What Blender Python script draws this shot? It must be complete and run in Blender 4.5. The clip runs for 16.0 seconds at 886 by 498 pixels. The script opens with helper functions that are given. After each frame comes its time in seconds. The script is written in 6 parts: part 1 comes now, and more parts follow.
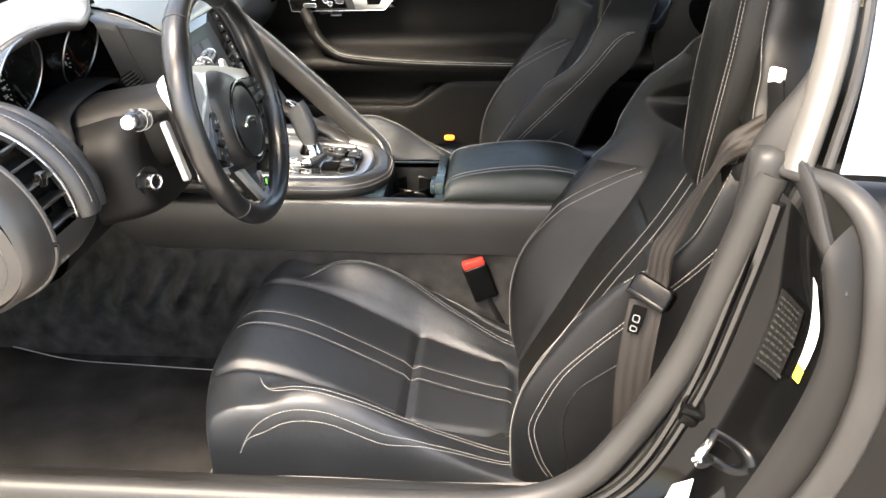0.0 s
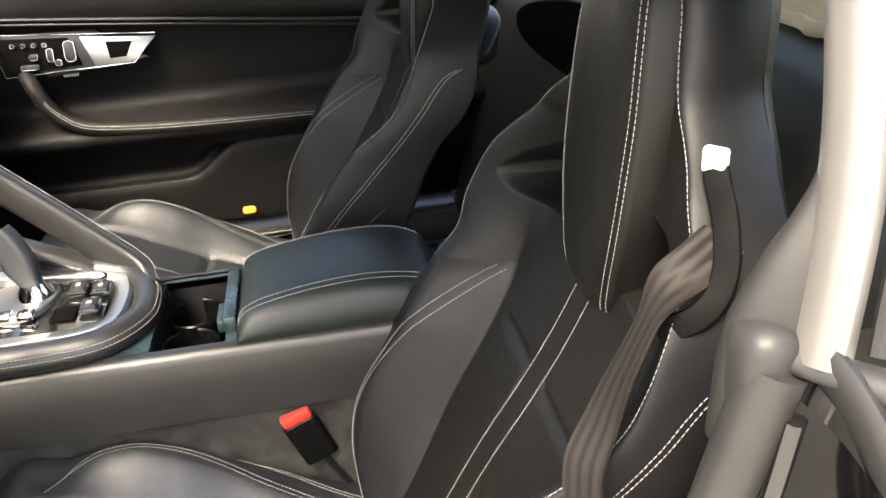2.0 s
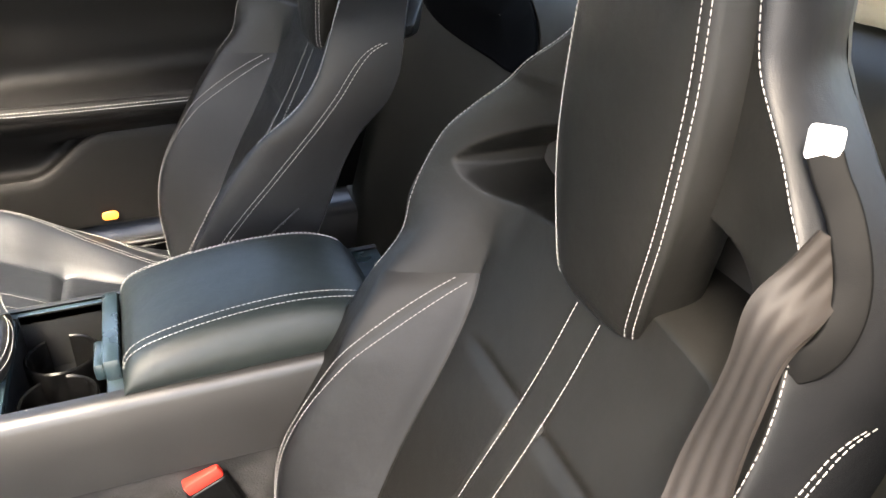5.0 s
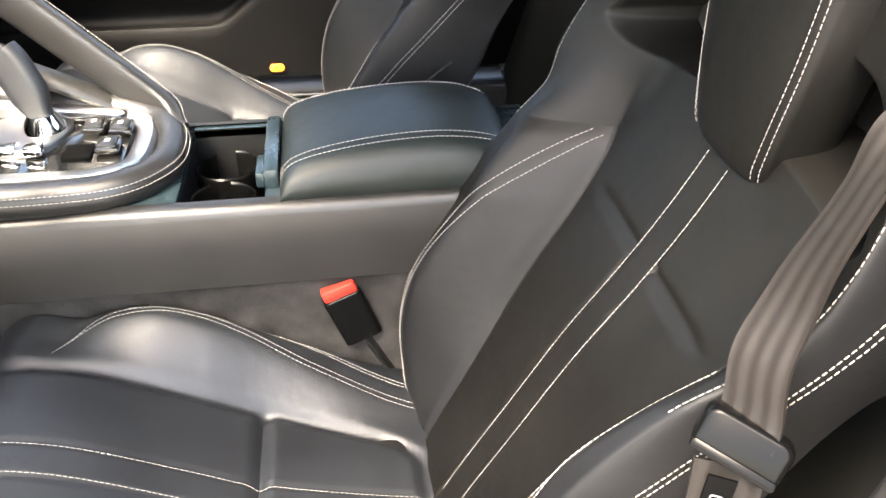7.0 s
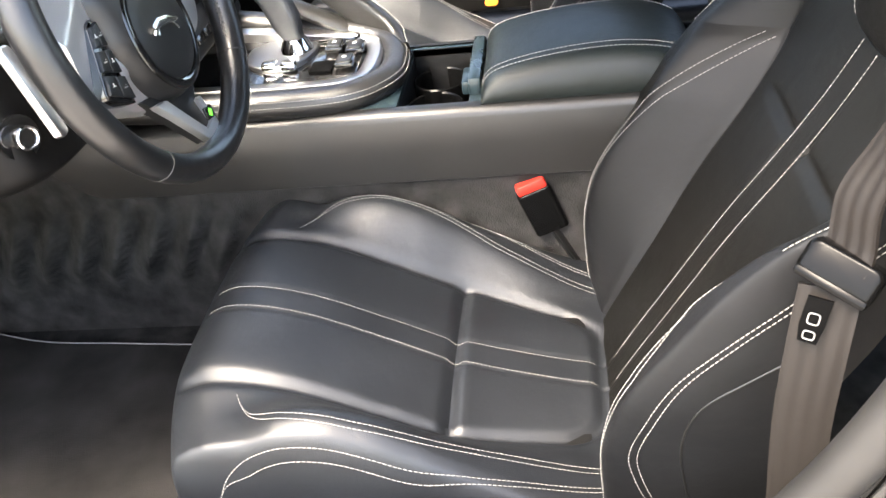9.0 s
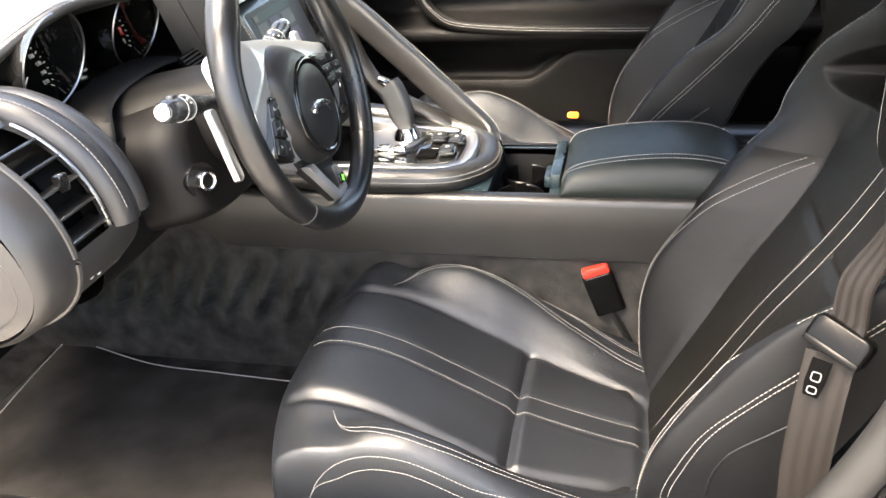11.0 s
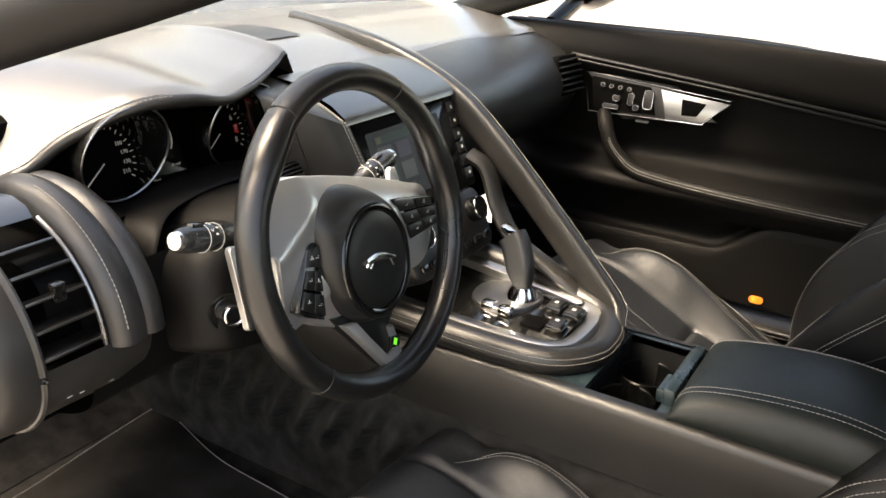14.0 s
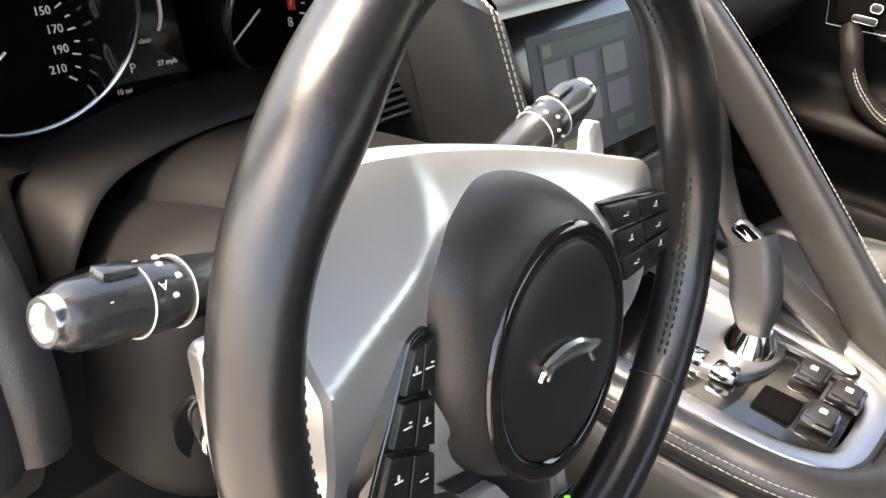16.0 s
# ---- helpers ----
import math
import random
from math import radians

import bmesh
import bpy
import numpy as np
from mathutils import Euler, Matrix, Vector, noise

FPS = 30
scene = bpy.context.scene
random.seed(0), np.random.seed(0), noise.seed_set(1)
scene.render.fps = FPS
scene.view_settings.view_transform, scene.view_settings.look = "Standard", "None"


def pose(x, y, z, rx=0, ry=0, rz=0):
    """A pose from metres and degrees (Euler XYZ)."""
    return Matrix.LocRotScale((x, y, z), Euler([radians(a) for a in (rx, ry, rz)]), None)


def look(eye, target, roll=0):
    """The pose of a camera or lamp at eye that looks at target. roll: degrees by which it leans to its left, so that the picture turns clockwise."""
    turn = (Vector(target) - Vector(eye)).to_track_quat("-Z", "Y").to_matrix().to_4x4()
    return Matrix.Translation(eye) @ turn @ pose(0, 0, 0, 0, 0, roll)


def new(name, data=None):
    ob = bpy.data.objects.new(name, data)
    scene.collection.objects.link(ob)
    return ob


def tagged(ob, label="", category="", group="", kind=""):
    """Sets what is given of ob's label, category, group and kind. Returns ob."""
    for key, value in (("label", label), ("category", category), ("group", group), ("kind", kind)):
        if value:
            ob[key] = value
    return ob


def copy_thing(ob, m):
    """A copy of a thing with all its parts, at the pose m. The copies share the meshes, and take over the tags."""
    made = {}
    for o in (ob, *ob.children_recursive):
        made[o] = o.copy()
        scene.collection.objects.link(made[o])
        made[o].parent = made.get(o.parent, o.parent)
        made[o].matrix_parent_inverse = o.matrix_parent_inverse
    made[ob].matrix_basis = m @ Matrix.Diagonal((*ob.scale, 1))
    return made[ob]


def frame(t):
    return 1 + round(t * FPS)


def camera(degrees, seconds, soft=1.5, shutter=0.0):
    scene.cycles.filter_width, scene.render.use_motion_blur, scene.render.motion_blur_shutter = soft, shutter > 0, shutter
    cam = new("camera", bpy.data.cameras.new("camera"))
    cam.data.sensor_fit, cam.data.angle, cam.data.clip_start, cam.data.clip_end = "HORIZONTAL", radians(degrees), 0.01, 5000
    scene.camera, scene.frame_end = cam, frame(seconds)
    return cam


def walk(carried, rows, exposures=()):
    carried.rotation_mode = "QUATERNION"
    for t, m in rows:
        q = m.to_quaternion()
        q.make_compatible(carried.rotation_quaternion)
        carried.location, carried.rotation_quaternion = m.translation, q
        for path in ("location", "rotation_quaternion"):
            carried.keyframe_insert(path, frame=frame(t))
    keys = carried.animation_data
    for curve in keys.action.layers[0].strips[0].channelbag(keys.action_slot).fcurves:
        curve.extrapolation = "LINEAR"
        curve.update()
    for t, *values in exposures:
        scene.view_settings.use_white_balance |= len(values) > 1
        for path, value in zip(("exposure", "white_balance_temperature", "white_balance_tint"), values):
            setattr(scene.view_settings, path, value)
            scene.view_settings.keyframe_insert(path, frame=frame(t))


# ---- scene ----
cam = camera(56.3, 16.0)
METRES, EYE, TILT, LEAN, TURN = 2.15, 1.20, -26.98, 0.72, 3.98
SIDE = -1.595  # the first eye stands this far to the driver's side of the middle of the car
ROWS = [
    (0.0, 0.0, 0.0, 0.0, -0.0, 0.0, 0.0),
    (0.5, 0.0062, 0.038, 0.0151, -2.08, 0.03, 0.87),
    (1.0, 0.0243, 0.1003, 0.035, -3.34, -0.44, 3.06),
    (1.5, 0.0377, 0.1531, 0.0662, -6.3, -0.87, 6.71),
    (2.0, 0.0369, 0.2046, 0.0883, -10.9, -0.86, 8.98),
    (2.5, 0.0305, 0.2463, 0.1041, -15.32, -0.09, 9.14),
    (3.0, 0.0237, 0.2781, 0.1107, -19.06, 0.79, 8.59),
    (5.5, 0.0104, 0.3096, 0.1006, -21.52, -4.86, 10.72),
    (6.0, 0.0062, 0.304, 0.091, -18.84, -6.09, 9.39),
    (6.5, 0.005, 0.2972, 0.0792, -15.43, -6.97, 7.25),
    (7.0, 0.0035, 0.2829, 0.0676, -11.03, -7.52, 4.7),
    (7.5, 0.0013, 0.2669, 0.0569, -6.11, -8.07, 2.99),
    (8.0, 0.0088, 0.2538, 0.0507, -1.59, -8.78, 3.15),
    (8.5, 0.0176, 0.2311, 0.0462, 1.95, -9.32, 4.42),
    (9.0, 0.0167, 0.2079, 0.0394, 4.42, -9.32, 5.32),
    (11.5, 0.0104, 0.1054, 0.0306, 10.04, -0.02, -2.56),
    (12.0, 0.0227, 0.1007, 0.0363, 10.88, 1.35, -4.54),
    (12.5, 0.0323, 0.1002, 0.0362, 12.05, 2.24, -6.03),
    (13.0, 0.0469, 0.1257, 0.0509, 14.75, 2.7, -8.11),
    (13.5, 0.0647, 0.1761, 0.0679, 19.38, 2.8, -11.28),
    (14.0, 0.0669, 0.2172, 0.0899, 24.15, 2.1, -14.47),
    (14.5, 0.0323, 0.2673, 0.1061, 26.53, 0.91, -15.57),
    (15.0, -0.0248, 0.3334, 0.1242, 27.29, -1.43, -16.02),
    (15.5, -0.0591, 0.3779, 0.1309, 27.26, -5.48, -17.85),
    (16.0, -0.0868, 0.4158, 0.125, 29.67, -7.35, -21.09),
]
walk(cam, [(t, pose(0, SIDE, EYE, TILT, LEAN, TURN) @ pose(METRES * x, METRES * y, METRES * z, 90 + pitch, roll, yaw)) for t, x, y, z, yaw, pitch, roll in ROWS],
     exposures=[(0.0, 3.27, 7800, 10), (1.0, 3.17, 7800, 10), (1.5, 3.12, 7800, 9), (2.0, 3.17, 7800, 9), (2.5, 3.77, 7800, 11), (3.0, 4.22, 7400, 10), (6.0, 3.97, 7700, 11), (7.5, 3.82, 7500, 10), (9.0, 3.62, 7300, 10), (11.5, 3.42, 7800, 11), (12.5, 3.22, 8100, 11), (13.0, 3.14, 8200, 11), (13.5, 2.74, 8400, 11), (14.0, 2.34, 8600, 11), (14.5, 2.29, 8500, 11), (15.0, 2.42, 8300, 12), (16.0, 3.19, 8000, 13)])

# ---------------------------------------------------------------- light
world = bpy.data.worlds.new("sky")
scene.world = world
world.use_nodes = True
wn, wl = world.node_tree.nodes, world.node_tree.links
sky = wn.new("ShaderNodeTexSky")
sky.sky_type, sky.sun_disc = "NISHITA", False
sky.sun_elevation, sky.sun_rotation = radians(58), radians(214)
sky.air_density, sky.dust_density = 1.0, 3.0
wl.new(sky.outputs[0], wn["Background"].inputs[0])
wn["Background"].inputs[1].default_value = 0.14
sun = new("sun", bpy.data.lights.new("sun", "SUN"))
sun.data.energy, sun.data.angle, sun.data.color = 1.3, radians(26), (1.0, 0.95, 0.88)
sun.matrix_world = look((-1.48, -2.2, 4.7), (0.0, 0.0, 0.5))

# ---------------------------------------------------------------- materials
def material(name, base, rough=0.5, metal=0.0, grain=0.0, scale=600.0, vary=0.15, coat=0.0, spec=0.5, kind="noise", patch=12.0, wave_height=0.22, uneven=0.08):
    m = bpy.data.materials.new(name)
    m.use_nodes = True
    n, l = m.node_tree.nodes, m.node_tree.links
    b = n["Principled BSDF"]
    b.inputs["Metallic"].default_value = metal
    b.inputs["Specular IOR Level"].default_value = spec
    b.inputs["Coat Weight"].default_value = coat
    b.inputs["Coat Roughness"].default_value = 0.06
    co = n.new("ShaderNodeTexCoord")
    big = n.new("ShaderNodeTexNoise")
    big.inputs["Scale"].default_value, big.inputs["Detail"].default_value = patch, 5
    l.new(co.outputs["Object"], big.inputs["Vector"])
    ramp = n.new("ShaderNodeValToRGB")
    ramp.color_ramp.elements[0].position, ramp.color_ramp.elements[1].position = 0.3, 0.7
    ramp.color_ramp.elements[0].color = (*[c * (1 - vary) for c in base], 1)
    ramp.color_ramp.elements[1].color = (*[min(1, c * (1 + vary)) for c in base], 1)
    l.new(big.outputs["Fac"], ramp.inputs[0])
    l.new(ramp.outputs[0], b.inputs["Base Color"])
    rr = n.new("ShaderNodeMapRange")
    rr.inputs["To Min"].default_value, rr.inputs["To Max"].default_value = max(0.02, rough - uneven), min(1, rough + uneven)
    l.new(big.outputs["Fac"], rr.inputs["Value"])
    l.new(rr.outputs[0], b.inputs["Roughness"])
    if grain:
        if kind == "leather":
            f = n.new("ShaderNodeTexVoronoi")
            f.feature = "DISTANCE_TO_EDGE"
            f.inputs["Scale"].default_value = scale
            l.new(co.outputs["Object"], f.inputs["Vector"])
            out = f.outputs["Distance"]
        else:
            f = n.new("ShaderNodeTexNoise")
            f.inputs["Scale"].default_value, f.inputs["Detail"].default_value = scale, 3
            l.new(co.outputs["Object"], f.inputs["Vector"])
            out = f.outputs["Fac"]
        bump = n.new("ShaderNodeBump")
        bump.inputs["Strength"].default_value, bump.inputs["Distance"].default_value = grain, 0.001
        l.new(out, bump.inputs["Height"])
        if kind == "leather":
            soft = n.new("ShaderNodeTexNoise")
            soft.inputs["Scale"].default_value, soft.inputs["Detail"].default_value = 38, 4
            l.new(co.outputs["Object"], soft.inputs["Vector"])
            wave = n.new("ShaderNodeBump")
            wave.inputs["Strength"].default_value, wave.inputs["Distance"].default_value = wave_height, 0.004
            l.new(soft.outputs["Fac"], wave.inputs["Height"])
            l.new(wave.outputs[0], bump.inputs["Normal"])
        l.new(bump.outputs[0], b.inputs["Normal"])
    return m


def glow(name, colour, strength):
    m = bpy.data.materials.new(name)
    m.use_nodes = True
    b = m.node_tree.nodes["Principled BSDF"]
    b.inputs["Base Color"].default_value = (*colour, 1)
    b.inputs["Emission Color"].default_value = (*colour, 1)
    b.inputs["Emission Strength"].default_value = strength
    return m


def glass(name, tint, rough=0.0):
    m = bpy.data.materials.new(name)
    m.use_nodes = True
    b = m.node_tree.nodes["Principled BSDF"]
    b.inputs["Base Color"].default_value = (*tint, 1)
    b.inputs["Transmission Weight"].default_value = 1
    b.inputs["Roughness"].default_value = rough
    b.inputs["IOR"].default_value = 1.1
    return m


LEATHER = material("black leather", (0.0078, 0.0094, 0.0118), 0.46, grain=0.2, scale=900, kind="leather", vary=0.2, spec=0.66)
SUEDE = material("charcoal leather", (0.0050, 0.0049, 0.0044), 0.43, grain=0.25, scale=1100, kind="leather", vary=0.15, spec=0.21)
PLASTIC = material("grained dark plastic", (0.013, 0.0124, 0.0118), 0.36, grain=0.25, scale=1400, vary=0.1, spec=0.55)
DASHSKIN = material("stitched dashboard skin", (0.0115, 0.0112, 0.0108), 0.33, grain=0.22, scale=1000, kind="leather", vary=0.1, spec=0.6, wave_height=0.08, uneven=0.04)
# Same dark skin made paler: windscreen glare is put into the base colour.
DASHTOP = material("dashboard skin with glare in colour", (0.075, 0.0735, 0.071), 0.29, grain=0.1, scale=1000, kind="leather", vary=0.02, spec=1.0, coat=0.4, wave_height=0.0, uneven=0.0)
# The blue is the sky's reflection, put into the plastic's base colour.
TEAL = material("satin plastic with sky tint", (0.016, 0.027, 0.031), 0.28, vary=0.06)
CARPET = material("black carpet", (0.024, 0.0228, 0.0218), 0.95, grain=1.0, scale=420, vary=0.55, spec=0.1, patch=24)
MATPILE = material("black mat pile", (0.024, 0.0228, 0.0218), 0.95, grain=1.0, scale=500, vary=0.5, spec=0.1, patch=9)
SMOOTH = material("smooth satin plastic", (0.02, 0.021, 0.022), 0.22, vary=0.08, spec=0.7)
GLOSS = material("gloss black trim", (0.006, 0.006, 0.006), 0.12, coat=0.6, vary=0.05)
PAINT = material("black car paint", (0.0025, 0.0025, 0.0026), 0.08, vary=0.05, spec=0.2)
CHROME = material("chrome", (0.8, 0.8, 0.8), 0.1, metal=1.0, vary=0.03)
SATIN = material("satin aluminium", (0.42, 0.42, 0.42), 0.3, metal=1.0, grain=0.1, scale=2000, vary=0.06)
DARKMETAL = material("smoked aluminium", (0.22, 0.21, 0.2), 0.32, metal=1.0, vary=0.06)
SHELL = material("satin silver paint", (0.74, 0.74, 0.73), 0.31, metal=0.8, vary=0.04)
COVERSKIN = material("satin airbag cover", (0.0150, 0.0147, 0.0145), 0.40, grain=0.18, scale=1100, vary=0.08, spec=0.5)
FASCIA = material("soft black fascia", (0.0042, 0.0040, 0.0039), 0.55, grain=0.12, scale=1500, vary=0.1, spec=0.13)
SEALDARK = material("dark rubber flange", (0.0075, 0.0073, 0.0070), 0.5, grain=0.1, scale=700, vary=0.15, spec=0.25)
RIMSKIN = material("smooth rim leather", (0.0066, 0.0067, 0.007), 0.3, grain=0.06, scale=1100, kind="leather", vary=0.15, spec=0.6)
# Dashboard leather made paler: daylight from the door opening is put into it.
DRUMSKIN = material("dashboard leather with door light in colour", (0.0205, 0.0200, 0.0202), 0.37, grain=0.25, scale=1000, kind="leather", vary=0.12, spec=0.6)
# Dark plastic lightened for the end parts: outside daylight is put into the grey.
ENDCAP = material("satin plastic with daylight in its grey", (0.027, 0.0256, 0.0243), 0.33, grain=0.1, scale=1500, vary=0.06, spec=0.6)
MATTBLACK = material("matt black plastic", (0.0045, 0.0045, 0.0045), 0.5, grain=0.12, scale=1500, vary=0.1, spec=0.24)
DOORCARD = material("matt door card", (0.0056, 0.0053, 0.0051), 0.55, grain=0.25, scale=1200, kind="leather", vary=0.1, spec=0.13)
LIDSKIN = material("matt black leather", (0.0078, 0.0112, 0.0104), 0.46, grain=0.22, scale=900, kind="leather", vary=0.15, spec=0.4)
# The seat leather again, darker and duller: the bolsters' shade is put in.
WINGSKIN = material("black leather with bolster shade", (0.0066, 0.0070, 0.0078), 0.45, grain=0.22, scale=900, kind="leather", vary=0.18, spec=0.23)
ALU = material("bright metal", (0.9, 0.9, 0.88), 0.22, metal=1.0, vary=0.03)
THREAD = material("pale thread", (0.22, 0.212, 0.20), 0.7, vary=0.1, patch=60)
RUBBER = material("rubber seal", (0.021, 0.0203, 0.0195), 0.45, grain=0.1, scale=700, vary=0.15, spec=0.35)
STRAP = material("black leather strap", (0.003, 0.003, 0.003), 0.6, grain=0.15, scale=1100, kind="leather", vary=0.15, spec=0.06)
SLIDER = material("smooth black slider plastic", (0.0025, 0.0025, 0.0025), 0.25, vary=0.1, spec=0.12)
WEBBING = material("seat belt webbing", (0.0125, 0.0106, 0.0094), 0.5, grain=0.3, scale=2600, vary=0.12, spec=0.2)
REDPLASTIC = material("red plastic", (0.55, 0.03, 0.02), 0.35, vary=0.1)
BLACK = material("black plastic", (0.008, 0.008, 0.008), 0.38, vary=0.1)
# Holds the shade of recesses in its colour; a few black parts share it.
NEARBLACK = material("near-black plastic and recess shade", (0.0012, 0.0012, 0.0012), 0.8, vary=0.1, spec=0.05)
WHITE = material("white plastic", (0.8, 0.8, 0.79), 0.4, vary=0.03)
# Emission added so the print reads; stalk symbols and badge are no lamps.
MARK = glow("glowing white print", (0.5, 0.5, 0.48), 0.03)
REDMARK = glow("glowing red print", (0.35, 0.016, 0.012), 0.03)
GREENMARK = glow("glowing green print", (0.1, 0.6, 0.05), 0.2)
PILLAR = material("satin pale pillar moulding", (0.125, 0.118, 0.108), 0.3, metal=0.3, vary=0.06)
PILLARTRIM = material("taupe grained pillar trim", (0.0155, 0.0146, 0.0134), 0.5, grain=0.2, scale=1400, vary=0.08, spec=0.3)
FILMGLASS = material("reflective privacy glass", (0.50, 0.53, 0.57), 0.04, metal=0.9, vary=0.03)
LAMP = glow("warm lamp lens", (1.0, 0.27, 0.03), 0.05)
REARTRIM = material("grey-green grained plastic", (0.034, 0.0335, 0.029), 0.6, grain=0.2, scale=1400, vary=0.1, spec=0.25)
SCREEN = glow("display", (0.012, 0.014, 0.016), 0.08)
HEADLINER = material("headliner cloth", (0.016, 0.0155, 0.015), 0.9, grain=0.4, scale=900, vary=0.1)
CREAM = material("cream cloth", (0.72, 0.62, 0.45), 0.8, grain=0.4, scale=300, vary=0.15)
PAVING = material("pale sandy paving", (0.50, 0.465, 0.415), 0.85, grain=0.5, scale=60, vary=0.2, patch=1.5)
STICKER = material("dark label film", (0.006, 0.006, 0.0056), 0.35, vary=0.1, spec=0.15)
PRINT = material("grey print", (0.022, 0.022, 0.020), 0.5, vary=0.1, spec=0.1)
YELLOW = material("yellow of the painted reflection", (0.75, 0.7, 0.05), 0.6, vary=0.05)
PANE = glass("window glass", (0.93, 0.95, 0.94))

# ---------------------------------------------------------------- shapes
V = Vector


def ev(keys, x):
    """Smooth curve through (place, value) keys; a value is a number or a tuple."""
    ks = [k[0] for k in keys]
    vs = [np.atleast_1d(np.array(k[1], float)) for k in keys]
    n = len(ks)
    if x <= ks[0]:
        r = vs[0]
    elif x >= ks[-1]:
        r = vs[-1]
    else:
        i = max(j for j in range(n - 1) if ks[j] <= x)
        h = ks[i + 1] - ks[i]
        t = (x - ks[i]) / h

        def slope(j):
            a, b = max(j - 1, 0), min(j + 1, n - 1)
            return (vs[b] - vs[a]) / (ks[b] - ks[a])
        r = ((2 * t**3 - 3 * t**2 + 1) * vs[i] + (t**3 - 2 * t**2 + t) * h * slope(i)
             + (3 * t**2 - 2 * t**3) * vs[i + 1] + (t**3 - t**2) * h * slope(i + 1))
    return float(r[0]) if len(r) == 1 else tuple(float(c) for c in r)


def curve(points, n=40, closed=False):
    """n points on a smooth line through the given ones, evenly along its length."""
    pts = [V(p) for p in points]
    if closed:
        pts = pts[-1:] + pts + pts[:2]
    else:
        pts = [pts[0] * 2 - pts[1]] + pts + [pts[-1] * 2 - pts[-2]]
    dense = []
    for i in range(1, len(pts) - 2):
        a, b, c, d = pts[i - 1:i + 3]
        for k in range(24):
            t = k / 24
            dense.append(0.5 * (2 * b + (c - a) * t + (2 * a - 5 * b + 4 * c - d) * t * t + (3 * b - a - 3 * c + d) * t**3))
    dense.append(pts[-2].copy())
    run = [0.0]
    for a, b in zip(dense, dense[1:]):
        run.append(run[-1] + (b - a).length)
    out, j = [], 0
    m = n if closed else n - 1
    for k in range(n):
        want = run[-1] * k / m
        while j < len(run) - 2 and run[j + 1] < want:
            j += 1
        f = (want - run[j]) / max(run[j + 1] - run[j], 1e-9)
        out.append(dense[j].lerp(dense[j + 1], min(f, 1)))
    return out


def smooth(a, b, x):
    t = min(max((x - a) / (b - a), 0), 1)
    return t * t * (3 - 2 * t)


class Geo:
    def __init__(self):
        self.v, self.f = [], []

    def add(self, verts, faces):
        k = len(self.v)
        self.v += [tuple(p) for p in verts]
        self.f += [tuple(i + k for i in f) for f in faces]
        return self

    def grid(self, rows, wrap=False, caps=False):
        n = len(rows[0])
        faces = []
        for i in range(len(rows) - 1):
            for j in range(n if wrap else n - 1):
                k = (j + 1) % n
                faces.append((i * n + j, i * n + k, (i + 1) * n + k, (i + 1) * n + j))
        if caps:
            faces.append(tuple(reversed(range(n))))
            faces.append(tuple((len(rows) - 1) * n + j for j in range(n)))
        return self.add([p for r in rows for p in r], faces)

    def sheet(self, f, us, vs):
        return self.grid([[f(u, v) for u in us] for v in vs])

    def sweep(self, path, section, up=(0, 0, 1), closed=False, scale=None):
        """A flat section (pairs: along the side, along up) carried along a path."""
        path = [V(p) for p in path]
        n = len(path)
        up = V(up)
        rows = []
        for i, p in enumerate(path):
            a = path[(i - 1) % n] if closed else path[max(i - 1, 0)]
            b = path[(i + 1) % n] if closed else path[min(i + 1, n - 1)]
            t = (b - a).normalized()
            s = t.cross(up)
            if s.length < 1e-4:
                s = t.cross(V((1, 0, 0.01)))
            s.normalize()
            w = s.cross(t)
            k = scale(i / max(n - 1, 1)) if scale else 1.0
            rows.append([p + s * (x * k) + w * (y * k) for x, y in section])
        if closed:
            rows.append(rows[0])
        return self.grid(rows, wrap=True, caps=not closed)

    def tube(self, path, r, seg=10, up=(0, 0, 1), closed=False, flat=1.0, scale=None):
        sec = [(r * math.cos(2 * math.pi * k / seg), r * flat * math.sin(2 * math.pi * k / seg)) for k in range(seg)]
        return self.sweep(path, sec, up, closed, scale)

    def box(self, c, size, r=0.002, m=None, seg=2):
        bm = bmesh.new()
        bmesh.ops.create_cube(bm, size=1)
        for v in bm.verts:
            v.co = V([v.co[i] * size[i] for i in range(3)])
        r = min(r, min(size) * 0.45)
        if r > 0:
            bmesh.ops.bevel(bm, geom=list(bm.edges), offset=r, segments=seg, affect="EDGES", profile=0.5)
        mm = Matrix.Translation(c) @ (m or Matrix())
        bm.verts.index_update()
        self.add([mm @ v.co for v in bm.verts], [tuple(v.index for v in f.verts) for f in bm.faces])
        bm.free()
        return self

    def lathe(self, profile, m, seg=32, caps=True):
        """Profile pairs (radius, along z), turned round the z of m."""
        rows = [[m @ V((r * math.cos(2 * math.pi * k / seg), r * math.sin(2 * math.pi * k / seg), z)) for k in range(seg)] for r, z in profile]
        return self.grid(rows, wrap=True, caps=caps)

    def prism(self, outline, m, depth, r=0.0):
        """A flat outline (x, y of m) with a thickness along z of m, its front edge rounded by r."""
        n = len(outline)
        c = V((sum(p[0] for p in outline) / n, sum(p[1] for p in outline) / n, 0))
        rows = [[m @ V((*p, -depth)) for p in outline]]
        if r:
            for k in range(4):
                a = k / 3 * math.pi / 2
                rows.append([])
                for p in outline:
                    q = V((*p, 0)) - c
                    q = c + q * max(0, 1 - r * (1 - math.cos(a)) / max(q.length, 1e-6))
                    rows[-1].append(m @ V((q.x, q.y, -r + r * math.sin(a))))
        else:
            rows.append([m @ V((*p, 0)) for p in outline])
        return self.grid(rows, wrap=True, caps=True)

